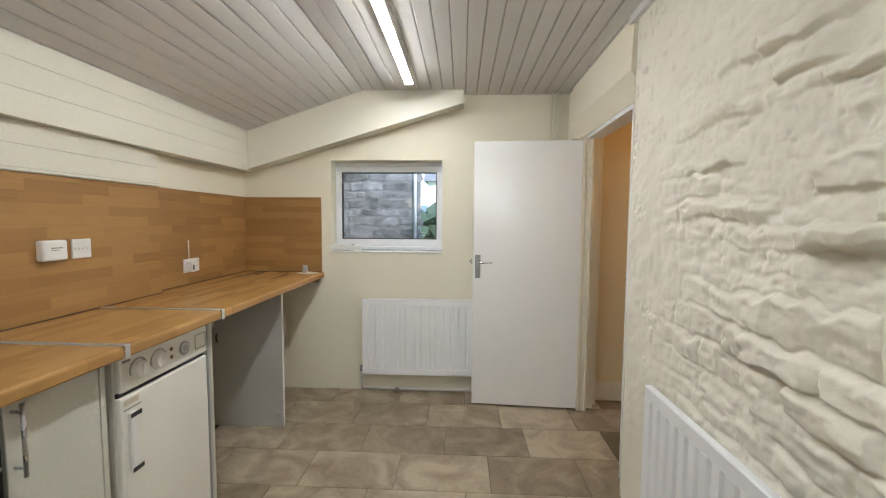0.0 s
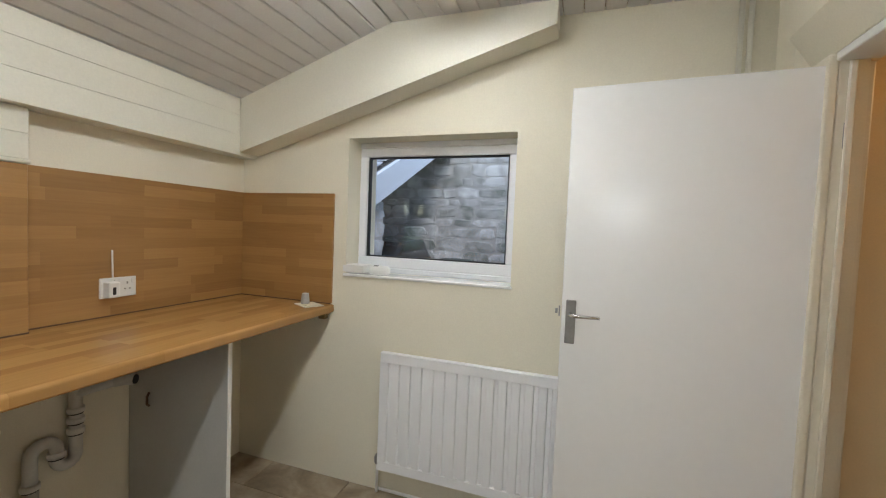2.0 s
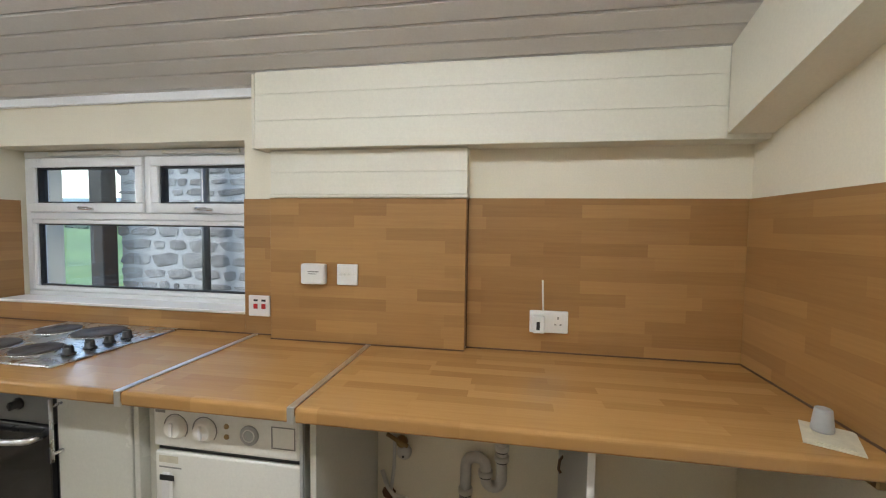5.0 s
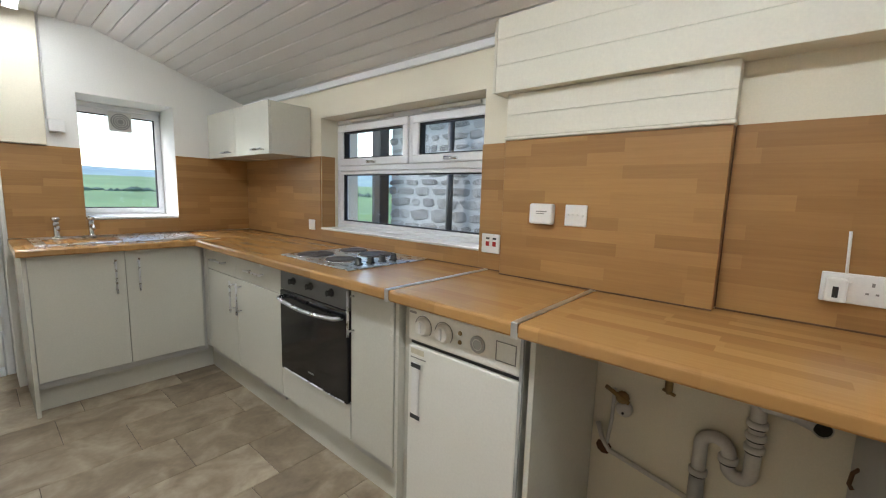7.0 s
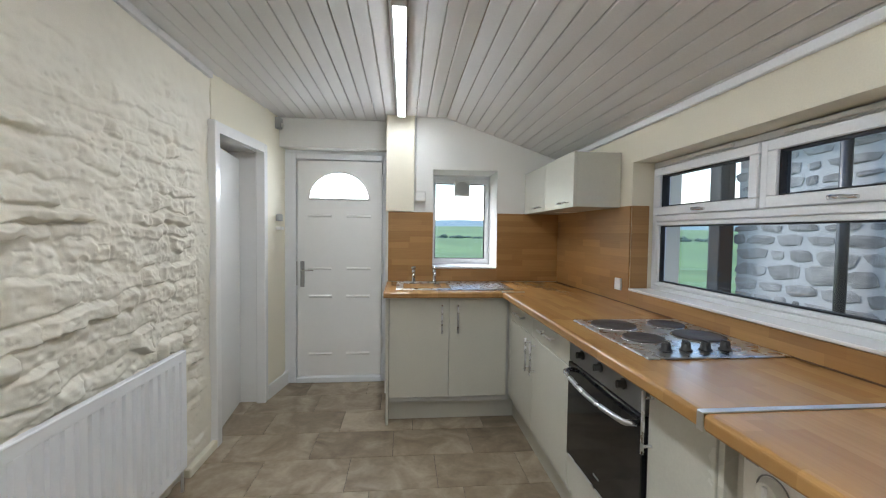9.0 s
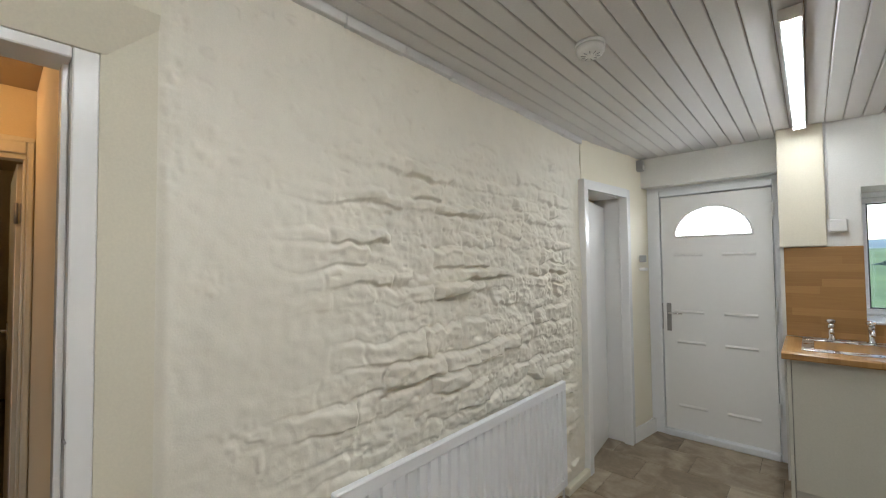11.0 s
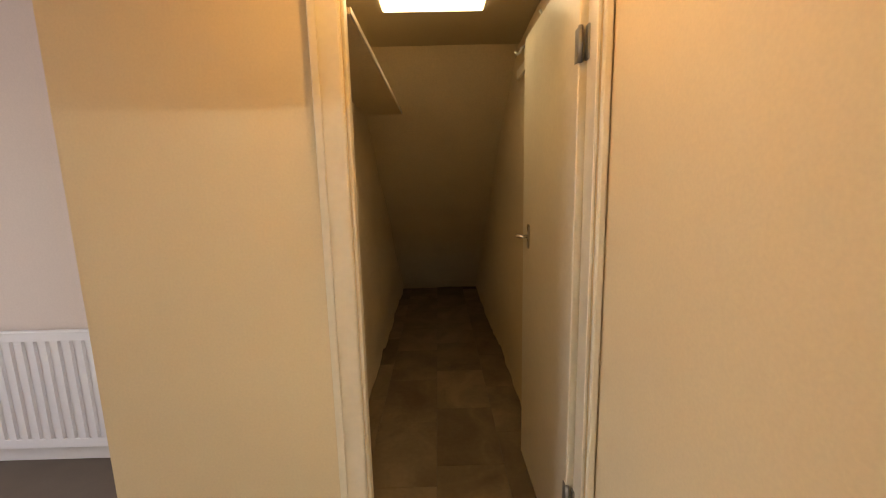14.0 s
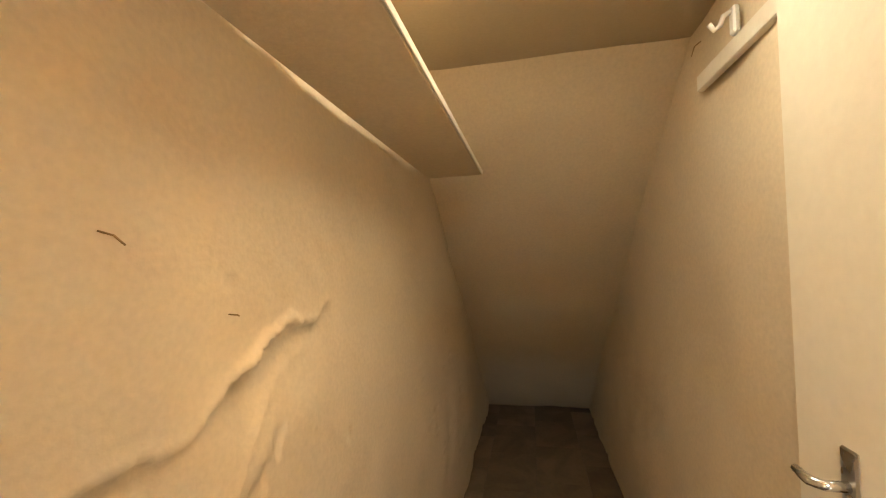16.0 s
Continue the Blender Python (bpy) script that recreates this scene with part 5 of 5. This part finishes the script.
part("stop_screw", lathe(nb(), (-1.711, 1.868, 0.48), (1, 0, 0), [(0.005, 0), (0.004, 0.004)], 8), BLACK, vp)
part("wall_hole", lathe(nb(), (-1.7498, 1.80, 0.30), (1, 0, 0), [(0.03, 0), (0.026, 0.003)], 9), DARKGAP, vp, "dark ragged hole round the pipe")
b = nb()
lathe(b, (-1.738, 2.003, 0.70), (0, 0, -1), [(0.006, 0), (0.009, 0.03), (0.013, 0.06), (0.013, 0.09), (0.008, 0.105)], 10)
tube(b, [(-1.742, 1.985, 0.605), (-1.728, 2.025, 0.60)], 0.006, 8)
bx(b, -1.749, 1.993, 0.66, -1.735, 2.013, 0.71, bev=0.003)
built("hose_tap", b, BRASS, "small brass hose tap on the wall", "valve", "thing")
b = nb()
tube(b, [(-1.62, 2.4625, 0.60), (-1.62, 2.452, 0.585), (-1.615, 2.448, 0.555), (-1.61, 2.455, 0.545)], 0.005, 8)
built("hook", b, DARKGAP, "small dark hook on the support panel", "hook", "thing")


# ---- sockets, switches and small things ----
def face_plate(name, y0, y1, z0, z1, x, label, thick=0.01):
    t = thing(name, (x, (y0 + y1) / 2, z0), label, "wall switch" if "switch" in name or "control" in name else "socket")
    part("plate", cube(x, y0, z0, x + thick, y1, z1, bev=0.003, seg=2), PLASTIC, t)
    return t


s1 = face_plate("double_socket", 2.343, 2.481, 1.0, 1.082, -1.741, "white double socket with a plug-in sensor")
for c in (2.445,):
    b = nb()
    bx(b, -1.7308, c - 0.003, 1.052, -1.7303, c + 0.003, 1.062)
    bx(b, -1.7308, c - 0.013, 1.03, -1.7303, c - 0.006, 1.035)
    bx(b, -1.7308, c + 0.006, 1.03, -1.7303, c + 0.013, 1.035)
    part("pin_slots", b, INK, s1)
for c in (2.40, 2.466):
    part("rocker", cube(-1.731, c - 0.006, 1.056, -1.7275, c + 0.006, 1.074, bev=0.001), PLASTIC, s1)
pg = thing("plug_in_sensor", (-1.72, 2.375, 1.0), "white plug-in sensor with a thin aerial", "sensor")
part("body", cube(-1.7307, 2.352, 1.005, -1.693, 2.395, 1.068, bev=0.005, seg=2), PLASTIC, pg)
part("display", cube(-1.6928, 2.366, 1.018, -1.692, 2.378, 1.048), BLACK, pg, "dark display")
part("aerial", tube(nb(), [(-1.735, 2.392, 1.07), (-1.732, 2.387, 1.195)], 0.0035, 6), PLASTIC, pg)
s2 = face_plate("cooker_switch", 1.188, 1.283, 1.003, 1.09, -1.741, "white cooker switch plate with two red rockers")
for c in (1.222, 1.258):
    part("rocker", cube(-1.731, c - 0.009, 1.035, -1.727, c + 0.009, 1.056, bev=0.001), RED, s2, "red rocker switch")
    part("neon", cube(-1.731, c - 0.009, 1.066, -1.729, c + 0.009, 1.074), BLACK, s2)
s3 = face_plate("switch", -0.285, -0.215, 0.995, 1.065, -1.741, "white blank switch plate beside the window")
s4 = face_plate("fused_switch", 1.604, 1.688, 1.156, 1.237, -1.691, "white fused switch plate")
b = nb()
for dy in (-0.03, -0.012, 0.006, 0.026):
    lathe(b, (-1.681, 1.646 + dy, 1.197), (1, 0, 0), [(0.006, 0), (0.004, 0.003)], 8)
part("fuse_cover", b, PLASTIC, s4)
part("screw_marks", cube(-1.6812, 1.612, 1.194, -1.6805, 1.618, 1.2), INK, s4)
th = thing("heating_control", (-1.69, 1.512, 1.155), "white boxed heating control on the splashback", "thermostat")
part("body", cube(-1.691, 1.463, 1.157, -1.658, 1.562, 1.237, bev=0.008, seg=2), PLASTIC, th)
part("print", cube(-1.6578, 1.495, 1.205, -1.6573, 1.54, 1.209), INK, th)
part("print", cube(-1.6578, 1.495, 1.197, -1.6573, 1.53, 1.2), INK, th)
s5 = thing("fan_switch", (-0.585, SY, 1.58), "white fan isolator box beside the boxing", "wall switch")
part("body", cube(-0.625, SY, 1.575, -0.548, SY + 0.035, 1.65, bev=0.004), PLASTIC, s5)
part("cable", tube(nb(), [(-0.545, SY + 0.008, 1.65), (-0.545, SY + 0.008, 2.24)], 0.006, 6), PLASTIC, s5)
ph = thing("door_entry_unit", (0.56, -1.35, 1.35), "small grey and white wall unit by the outer door", "thermostat")
part("body", cube(0.535, -1.39, 1.40, 0.576, -1.34, 1.455, bev=0.004), GREYPL, ph)
part("base", cube(0.53, -1.41, 1.33, 0.577, -1.34, 1.355, bev=0.004), PLASTIC, ph)
sn = thing("alarm_sensor", (0.56, -1.33, 2.2), "small grey motion sensor in the ceiling corner", "sensor")
part("body", cube(0.535, -1.40, 2.145, 0.60, -1.34, 2.235, bev=0.012, seg=2), GREYPL, sn)
part("lens", cube(0.528, -1.39, 2.155, 0.5345, -1.35, 2.19, bev=0.003), PLASTIC, sn)
sd = thing("smoke_alarm", (0.15, 0.65, CZ), "round white smoke alarm on the ceiling", "smoke alarm")
part("base", lathe(nb(), (0.15, 0.65, CZ), (0, 0, -1), [(0.055, 0), (0.055, 0.012)], 28), PLASTIC, sd)
part("cover", lathe(nb(), (0.15, 0.65, CZ - 0.012), (0, 0, -1), [(0.052, 0), (0.052, 0.022), (0.045, 0.032), (0.02, 0.036)], 28), PLASTIC, sd)
b = nb()
for k in range(10):
    a = 2 * math.pi * k / 10
    tube(b, [(0.15 + 0.018 * math.cos(a), 0.65 + 0.018 * math.sin(a), CZ - 0.0475), (0.15 + 0.036 * math.cos(a), 0.65 + 0.036 * math.sin(a), CZ - 0.046)], 0.0018, 5)
part("grille", b, GREYPL, sd)
pp = thing("heating_pipes", (0.59, 3.03, 1.8), "pair of painted heating pipes in the corner", "pipe")
for px in (0.572, 0.602):
    part("pipe", tube(nb(), [(px, 3.03, 0.0), (px, 3.03, CZ)], 0.0088, 10), CREAM_BOARD, pp)
# on the window sill and worktop
rt = thing("hub_box", (-1.03, 3.13, 1.09), "small white box lying on the window sill", "hub")
part("body", cube(-1.095, 3.072, 1.0945, -0.972, 3.168, 1.135, bev=0.006, seg=2), PLASTIC, rt)
part("foot", cube(-1.055, 3.105, 1.0907, -1.02, 3.13, 1.0943), GREYPL, rt)
al = thing("alarm_unit", (-0.92, 3.13, 1.09), "white oval alarm unit lying on the sill", "alarm")
b = nb()
lathe(b, (-0.918, 3.125, 1.0908), (0, 0, 1), [(0.030, 0), (0.037, 0.006), (0.037, 0.030), (0.029, 0.042), (0.008, 0.044)], 24)
for v in b.verts:
    v.co.x = -0.908 + (v.co.x + 0.918) * 1.6
part("body", b, PLASTIC, al)
part("button", cube(-0.927, 3.098, 1.130, -0.905, 3.112, 1.137, bev=0.001), BLACK, al, "dark button")
lv = thing("leaflet", (-1.2, 2.98, 0.923), "folded paper leaflet on the worktop end", "leaflet")
b = nb()
bx(b, -0.07, -0.05, 0.9235, 0.06, 0.05, 0.926)
bx(b, -0.03, -0.03, 0.926, 0.05, 0.035, 0.929)
bmesh.ops.transform(b, matrix=Matrix.Translation((-1.225, 2.985, 0)) @ Matrix.Rotation(radians(-28), 4, "Z"), verts=b.verts)
part("sheet", b, PAPER, lv)
st = thing("stopper", (-1.255, 2.99, 0.93), "grey plastic stopper standing on a leaflet", "stopper")
part("body", lathe(nb(), (-1.25, 2.985, 0.9295), (0, 0, 1), [(0.020, 0), (0.022, 0.004), (0.017, 0.05), (0.015, 0.053)], 14), GREYPL, st)

# fluorescent battens
for ty0, ty1 in ((1.17, 2.70), (-1.11, 0.42)):
    ft = thing("tube_light", (-0.43, (ty0 + ty1) / 2, CZ), "slim white ceiling batten with a lit opal cover", "ceiling light", "tube lights")
    part("batten", cube(-0.462, ty0 + 0.004, CZ - 0.03, -0.398, ty1 - 0.004, CZ - 0.0005, bev=0.004), ENAMEL, ft)
    turns = [radians(d) for d in range(0, 181, 15)]
    prof = [(-0.43 + 0.024 * math.cos(d), CZ - 0.0305 - 0.012 * math.sin(d)) for d in turns]
    part("diffuser", prism(nb(), prof, 1, ty0 + 0.012, ty1 - 0.012), TUBE if ty0 > 0 else TUBE_OLD, ft, "glowing opal diffuser")
    for e0, e1 in ((ty0 - 0.01, ty0 + 0.0035), (ty1 - 0.0035, ty1 + 0.01)):
        part("end_cap", cube(-0.463, e0, CZ - 0.045, -0.397, e1, CZ - 0.002, bev=0.005, seg=2), PLASTIC, ft)


# ---- outdoors ----
def ground():
    t = np.linspace(-1, 1, 121)
    s = np.sign(t) * (np.abs(t) ** 3.2) * 1600
    X, Y = np.meshgrid(s, s)
    R = np.hypot(X, Y)
    Z = -0.22 + step(60, 430, R) * (6 + 12 * smooth_noise(X, Y, 240, 61)) - 2.2 * step(6, 40, -Y) * step(140, 60, R)
    return grid_mesh("ground", np.stack((X, Y, Z), -1), GROUND)


GROUND = stone_mat("fields of grass and scrub", ((0.05, 0.07, 0.04), (0.10, 0.175, 0.055), (0.17, 0.28, 0.085)), 0.02, 0.95, 0.1, True, 0.6)
tagged(new("ground", ground()), kind="structure")


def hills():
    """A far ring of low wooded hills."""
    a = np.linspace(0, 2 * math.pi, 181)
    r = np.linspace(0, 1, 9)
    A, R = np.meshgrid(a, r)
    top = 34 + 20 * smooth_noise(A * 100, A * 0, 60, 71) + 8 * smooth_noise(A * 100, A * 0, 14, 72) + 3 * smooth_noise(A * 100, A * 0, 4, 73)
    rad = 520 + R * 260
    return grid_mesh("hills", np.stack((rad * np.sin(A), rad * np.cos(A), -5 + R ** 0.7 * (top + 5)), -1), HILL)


# distance haze is put into these pale, bluish colours
HILL = stone_mat("haze-tinted far woods and fields", ((0.13, 0.19, 0.21), (0.19, 0.27, 0.28), (0.26, 0.36, 0.3)), 0.012, 0.95, 0.0, True, 0.06)
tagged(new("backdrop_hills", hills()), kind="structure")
built("pavement_yard", cube(-9.0, -2.6, -0.3, 4.0, 14.0, -0.16), PAVE)


def pebble_meshes(material, n=6):
    """Rough rounded stones of unit size, facing +x."""
    out = []
    rs = random.Random(4)
    for k in range(n):
        bm = nb()
        bx(bm, -0.5, -0.5, -0.5, 0.5, 0.5, 0.5, bev=0.2)
        for v in bm.verts:
            v.co += Vector((rs.uniform(-0.1, 0.1), rs.uniform(-0.09, 0.09), rs.uniform(-0.12, 0.12)))
        out.append(mesh_of("stone", bm, material))
    return out


STONES = pebble_meshes(stone_mat("weathered building stone", ((0.12, 0.115, 0.105), (0.22, 0.21, 0.195), (0.37, 0.355, 0.33)), 5, 0.9, 0.8, False, 30))


STONES_DARK = pebble_meshes(stone_mat("dark weathered stone", ((0.07, 0.08, 0.07), (0.19, 0.195, 0.19), (0.38, 0.385, 0.39)), 2.5, 0.9, 0.8, False, 25))


def stone_courses(parent, place, a0, a1, z0, z1, size, depth, seed, joint=0.016, kinds=None):
    """Courses of stones as parts; place(a, z) gives a stone's middle on the wall."""
    rs = random.Random(seed)
    inv = base_matrix(parent).inverted()
    z = z0
    while z < z1:
        h = rs.uniform(*size[1])
        a = a0 - rs.uniform(0, 0.1)
        while a < a1:
            w = rs.uniform(*size[0])
            if a + w / 2 < a1:
                ob = new("stone", (kinds or STONES)[rs.randrange(6)])
                ob.parent, ob.matrix_parent_inverse = parent, inv
                p, facing = place(a + w / 2, z + h / 2)
                ob.location = p
                j, k = joint * rs.uniform(0.5, 1.6), joint * rs.uniform(0.4, 1.5)
                tall_ = (h - k) * rs.uniform(0.8, 1.12)
                ob.scale = (depth * rs.uniform(0.7, 1.3), w - j, tall_) if facing == 0 else (w - j, depth * rs.uniform(0.7, 1.3), tall_)
                ob.rotation_euler[facing] = rs.uniform(-0.07, 0.07)
            a += w
        z += h


# stone barn west of the kitchen, across the passage
barn = thing("stone_barn", (-4.2, 1.0, -0.16), "grey rubble stone barn with a slate roof", "building")
wall = part("wall", cube(-4.6, -2.0, -0.2, -4.05, 4.6, 2.35), POINTING, barn, "grey stone wall with pale pointing")
stone_courses(wall, lambda a, z: ((-4.05, a, z), 0), -1.98, 1.9, 0.55, 2.3, ((0.13, 0.42), (0.09, 0.17)), 0.02, 21, 0.05)
b = nb()
for k in range(9):
    z = 2.32 + k * 0.12
    x = -3.95 - k * 0.16
    for j in range(13):
        y = -2.15 + j * 0.3 + (k % 2) * 0.15
        prism(b, [(x, z), (x - 0.24, z + 0.17), (x - 0.24, z + 0.182), (x, z + 0.014)], 1, y, y + 0.292)
part("roof", b, SLATE, barn, "grey slate roof")
part("gutter", tube(nb(), [(-3.93, -2.1, 2.28), (-3.93, 4.6, 2.28)], 0.055, 10), BLACK, barn, "black gutter")
dp = part("downpipe", tube(nb(), [(-3.93, -0.85, 2.25), (-3.93, -0.85, -0.1)], 0.04, 10), BLACK, barn, "black downpipe")
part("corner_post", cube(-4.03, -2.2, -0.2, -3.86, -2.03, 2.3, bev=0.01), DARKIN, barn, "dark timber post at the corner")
b = nb()
bx(b, -5.8, -2.9, -0.2, -5.2, -2.75, 0.95)
built("garden_wall", b, MORTAR, "low pale rendered wall beside the barn", "wall", "thing")

# outhouse with a carport, north west of the kitchen
oh = thing("outhouse", (-3.6, 6.8, -0.16), "stone outhouse with slate roof and open carport", "building")
wall = part("wall", cube(-2.75, 5.16, -0.2, -2.25, 5.75, 1.65), MORTAR, oh)
stone_courses(wall, lambda a, z: ((-2.25, a, z), 0), 5.18, 5.74, 0.0, 1.6, ((0.2, 0.45), (0.13, 0.24)), 0.014, 8, 0.016, STONES_DARK)
stone_courses(wall, lambda a, z: ((a, 5.16, z), 1), -2.75, -2.25, 0.0, 1.6, ((0.2, 0.45), (0.13, 0.24)), 0.014, 9, 0.016, STONES_DARK)
part("front_wall", cube(-6.5, 5.2, -0.2, -2.76, 5.6, 1.7), MORTAR, oh)
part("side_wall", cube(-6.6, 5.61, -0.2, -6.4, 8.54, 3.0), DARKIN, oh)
b = nb()
prism(b, [(5.0, 1.42), (8.5, 3.035), (8.5, 3.37), (5.0, 1.755)], 0, -2.2, -2.14)
part("bargeboard", b, BARGE, oh, "grey painted bargeboard")
b = nb()
for k in range(19):
    y = 4.95 + k * 0.18
    z = 1.755 + k * 0.0831
    for j in range(14):
        x = -6.3 + j * 0.3 + (k % 2) * 0.13
        if x + 0.29 < -2.16:
            prism(b, [(y, z), (y + 0.26, z + 0.12), (y + 0.26, z + 0.138), (y, z + 0.03)], 0, x, x + 0.292)
part("roof", b, SLATE, oh, "grey slate roof")
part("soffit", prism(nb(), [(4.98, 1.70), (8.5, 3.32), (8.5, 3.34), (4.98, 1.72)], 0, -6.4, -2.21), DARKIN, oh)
tall = thing("stone_house", (-1.6, 8.6, -0.16), "tall weathered stone house wall", "building")
wall = part("wall", cube(-5.0, 8.55, -0.2, -1.0, 9.1, 5.0), JOINT, tall)
stone_courses(wall, lambda a, z: ((a, 8.55, z), 1), -4.2, -1.0, 0.3, 4.2, ((0.2, 0.62), (0.13, 0.26)), 0.028, 31, 0.022, STONES_DARK)
part("roof", prism(nb(), [(8.4, 4.95), (9.3, 5.4), (9.3, 5.5), (8.4, 5.05)], 0, -5.1, -0.9), SLATE, tall)
part("drainpipe", tube(nb(), [(-1.06, 8.48, 4.9), (-1.06, 8.48, -0.1)], 0.035, 8), PVC, tall, "white drainpipe")

car = thing("parked_car", (-3.2, 7.1, -0.16), "dark parked car standing in the carport", "car")
b = nb()
prof = [(5.85, 0.15), (5.87, 0.6), (6.1, 0.72), (6.65, 0.78), (7.0, 1.12), (7.95, 1.16), (8.35, 0.85), (8.44, 0.75), (8.46, 0.15)]
prism(b, prof, 0, -4.1, -2.55)
bmesh.ops.bevel(b, geom=b.edges[:], offset=0.05, segments=2, affect="EDGES")
part("body", b, CARP, car)
for wy in (6.3, 7.95):
    for wx_ in (-2.57, -4.1):
        wh = part("wheel", lathe(nb(), (wx_ - 0.05, wy, 0.14), (1, 0, 0), [(0.3, 0), (0.31, 0.03), (0.31, 0.15), (0.29, 0.18)], 20), BLACK, car)
        part("rim", lathe(nb(), (wx_ + 0.13, wy, 0.14), (1, 0, 0), [(0.19, 0), (0.18, 0.005), (0.03, 0.008)], 14), DULL, wh)
part("side_window", prism(nb(), [(6.77, 0.82), (7.05, 1.08), (7.9, 1.11), (8.15, 0.86)], 0, -2.556, -2.545), BLACKG, car, "dark side window")
wb = thing("wheelie_bin", (-1.75, 7.2, -0.16), "dark green wheelie bin with a yellow sticker", "bin")
b = nb()
prism(b, [(6.98, -0.16), (7.42, -0.16), (7.5, 0.82), (6.92, 0.82)], 0, -2.0, -1.55)
part("body", b, BIN, wb)
part("lid", cube(-2.03, 6.88, 0.825, -1.52, 7.54, 0.89, bev=0.025, seg=2), BIN, wb)
part("sticker", cube(-1.85, 6.915, 0.45, -1.72, 6.93, 0.66), YELLOW, wb, "yellow sticker")
fh = thing("cottage", (0.4, 30.0, 0.0), "distant white rendered cottage", "house")
part("wall", cube(-2.6, 30, -0.5, 5.0, 36, 4.2), PVC, fh)
part("roof", prism(nb(), [(29.6, 4.2), (33, 7.0), (36.4, 4.2)], 0, -2.9, 5.3), SLATE, fh)
for wx_ in (-1.5, 1.2, 3.6):
    part("window", cube(wx_, 29.93, 1.6, wx_ + 0.9, 29.99, 2.8), BLACKG, fh)
b = nb()
rs = random.Random(12)
for k in range(520):
    a = rs.uniform(0, 1)
    if k < 90:
        c = (rs.uniform(-3, 6), rs.uniform(16, 22), rs.uniform(0.0, 1.6))
        r = rs.uniform(0.3, 0.6)
    else:
        ang = radians(rs.uniform(165, 240))
        R = rs.choice((120, 175, 260)) + rs.uniform(-2, 2)
        c = (R * math.sin(ang) * 1.0, R * math.cos(ang), -2.0 + R * 0.012 + rs.uniform(-0.3, 1.0))
        r = rs.uniform(0.7, 1.4)
    bmesh.ops.create_icosphere(b, subdivisions=1, radius=r, matrix=Matrix.Translation(c) @ Matrix.Diagonal((rs.uniform(0.8, 1.8), 1, rs.uniform(0.5, 0.9), 1)))
for v in b.verts:
    v.co += Vector((rs.uniform(-0.25, 0.25), rs.uniform(-0.25, 0.25), rs.uniform(-0.25, 0.25)))
built("hedges", b, LEAF, "dark green hedges and scrub across the fields", "hedge", "stuff")


# ---- floor tiles ----
TW, TD = 0.485, 0.315
fl = bpy.data.objects["floor"]
fs = bpy.data.objects["floor_store"]
tm = mesh_of("tile", cube(-TW / 2 + 0.0014, -TD / 2 + 0.0014, -0.0055, TW / 2 - 0.0014, TD / 2 - 0.0014, 0.0, bev=0.0018), TILE)
to = mesh_of("tile", cube(-TW / 2 + 0.0008, -TD / 2 + 0.0008, -0.0055, TW / 2 - 0.0008, TD / 2 - 0.0008, 0.0, bev=0.0015), TILE_DARKER)
rs = random.Random(3)
areas = ((-1.8, 0.95, -1.65, 3.15), (0.8, 2.25, 2.0, 3.49), (2.1, 6.1, 1.85, 3.15))
row = 0
y = -1.72
while y < 3.49:
    off = (0.0, 0.24, 0.11, 0.36)[row % 4]
    x = -2.1 + off
    while x < 6.1:
        if any(a[0] < x < a[1] and a[2] < y < a[3] for a in areas) and y + TD / 2 < 3.62:
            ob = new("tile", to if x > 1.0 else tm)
            ob.parent = fs if x > 3.0 else fl
            ob.location = (x, y, 0.0005 * rs.random())
            if rs.random() < 0.5:
                ob.rotation_euler = (0, 0, math.pi)
        x += TW
    y += TD
    row += 1
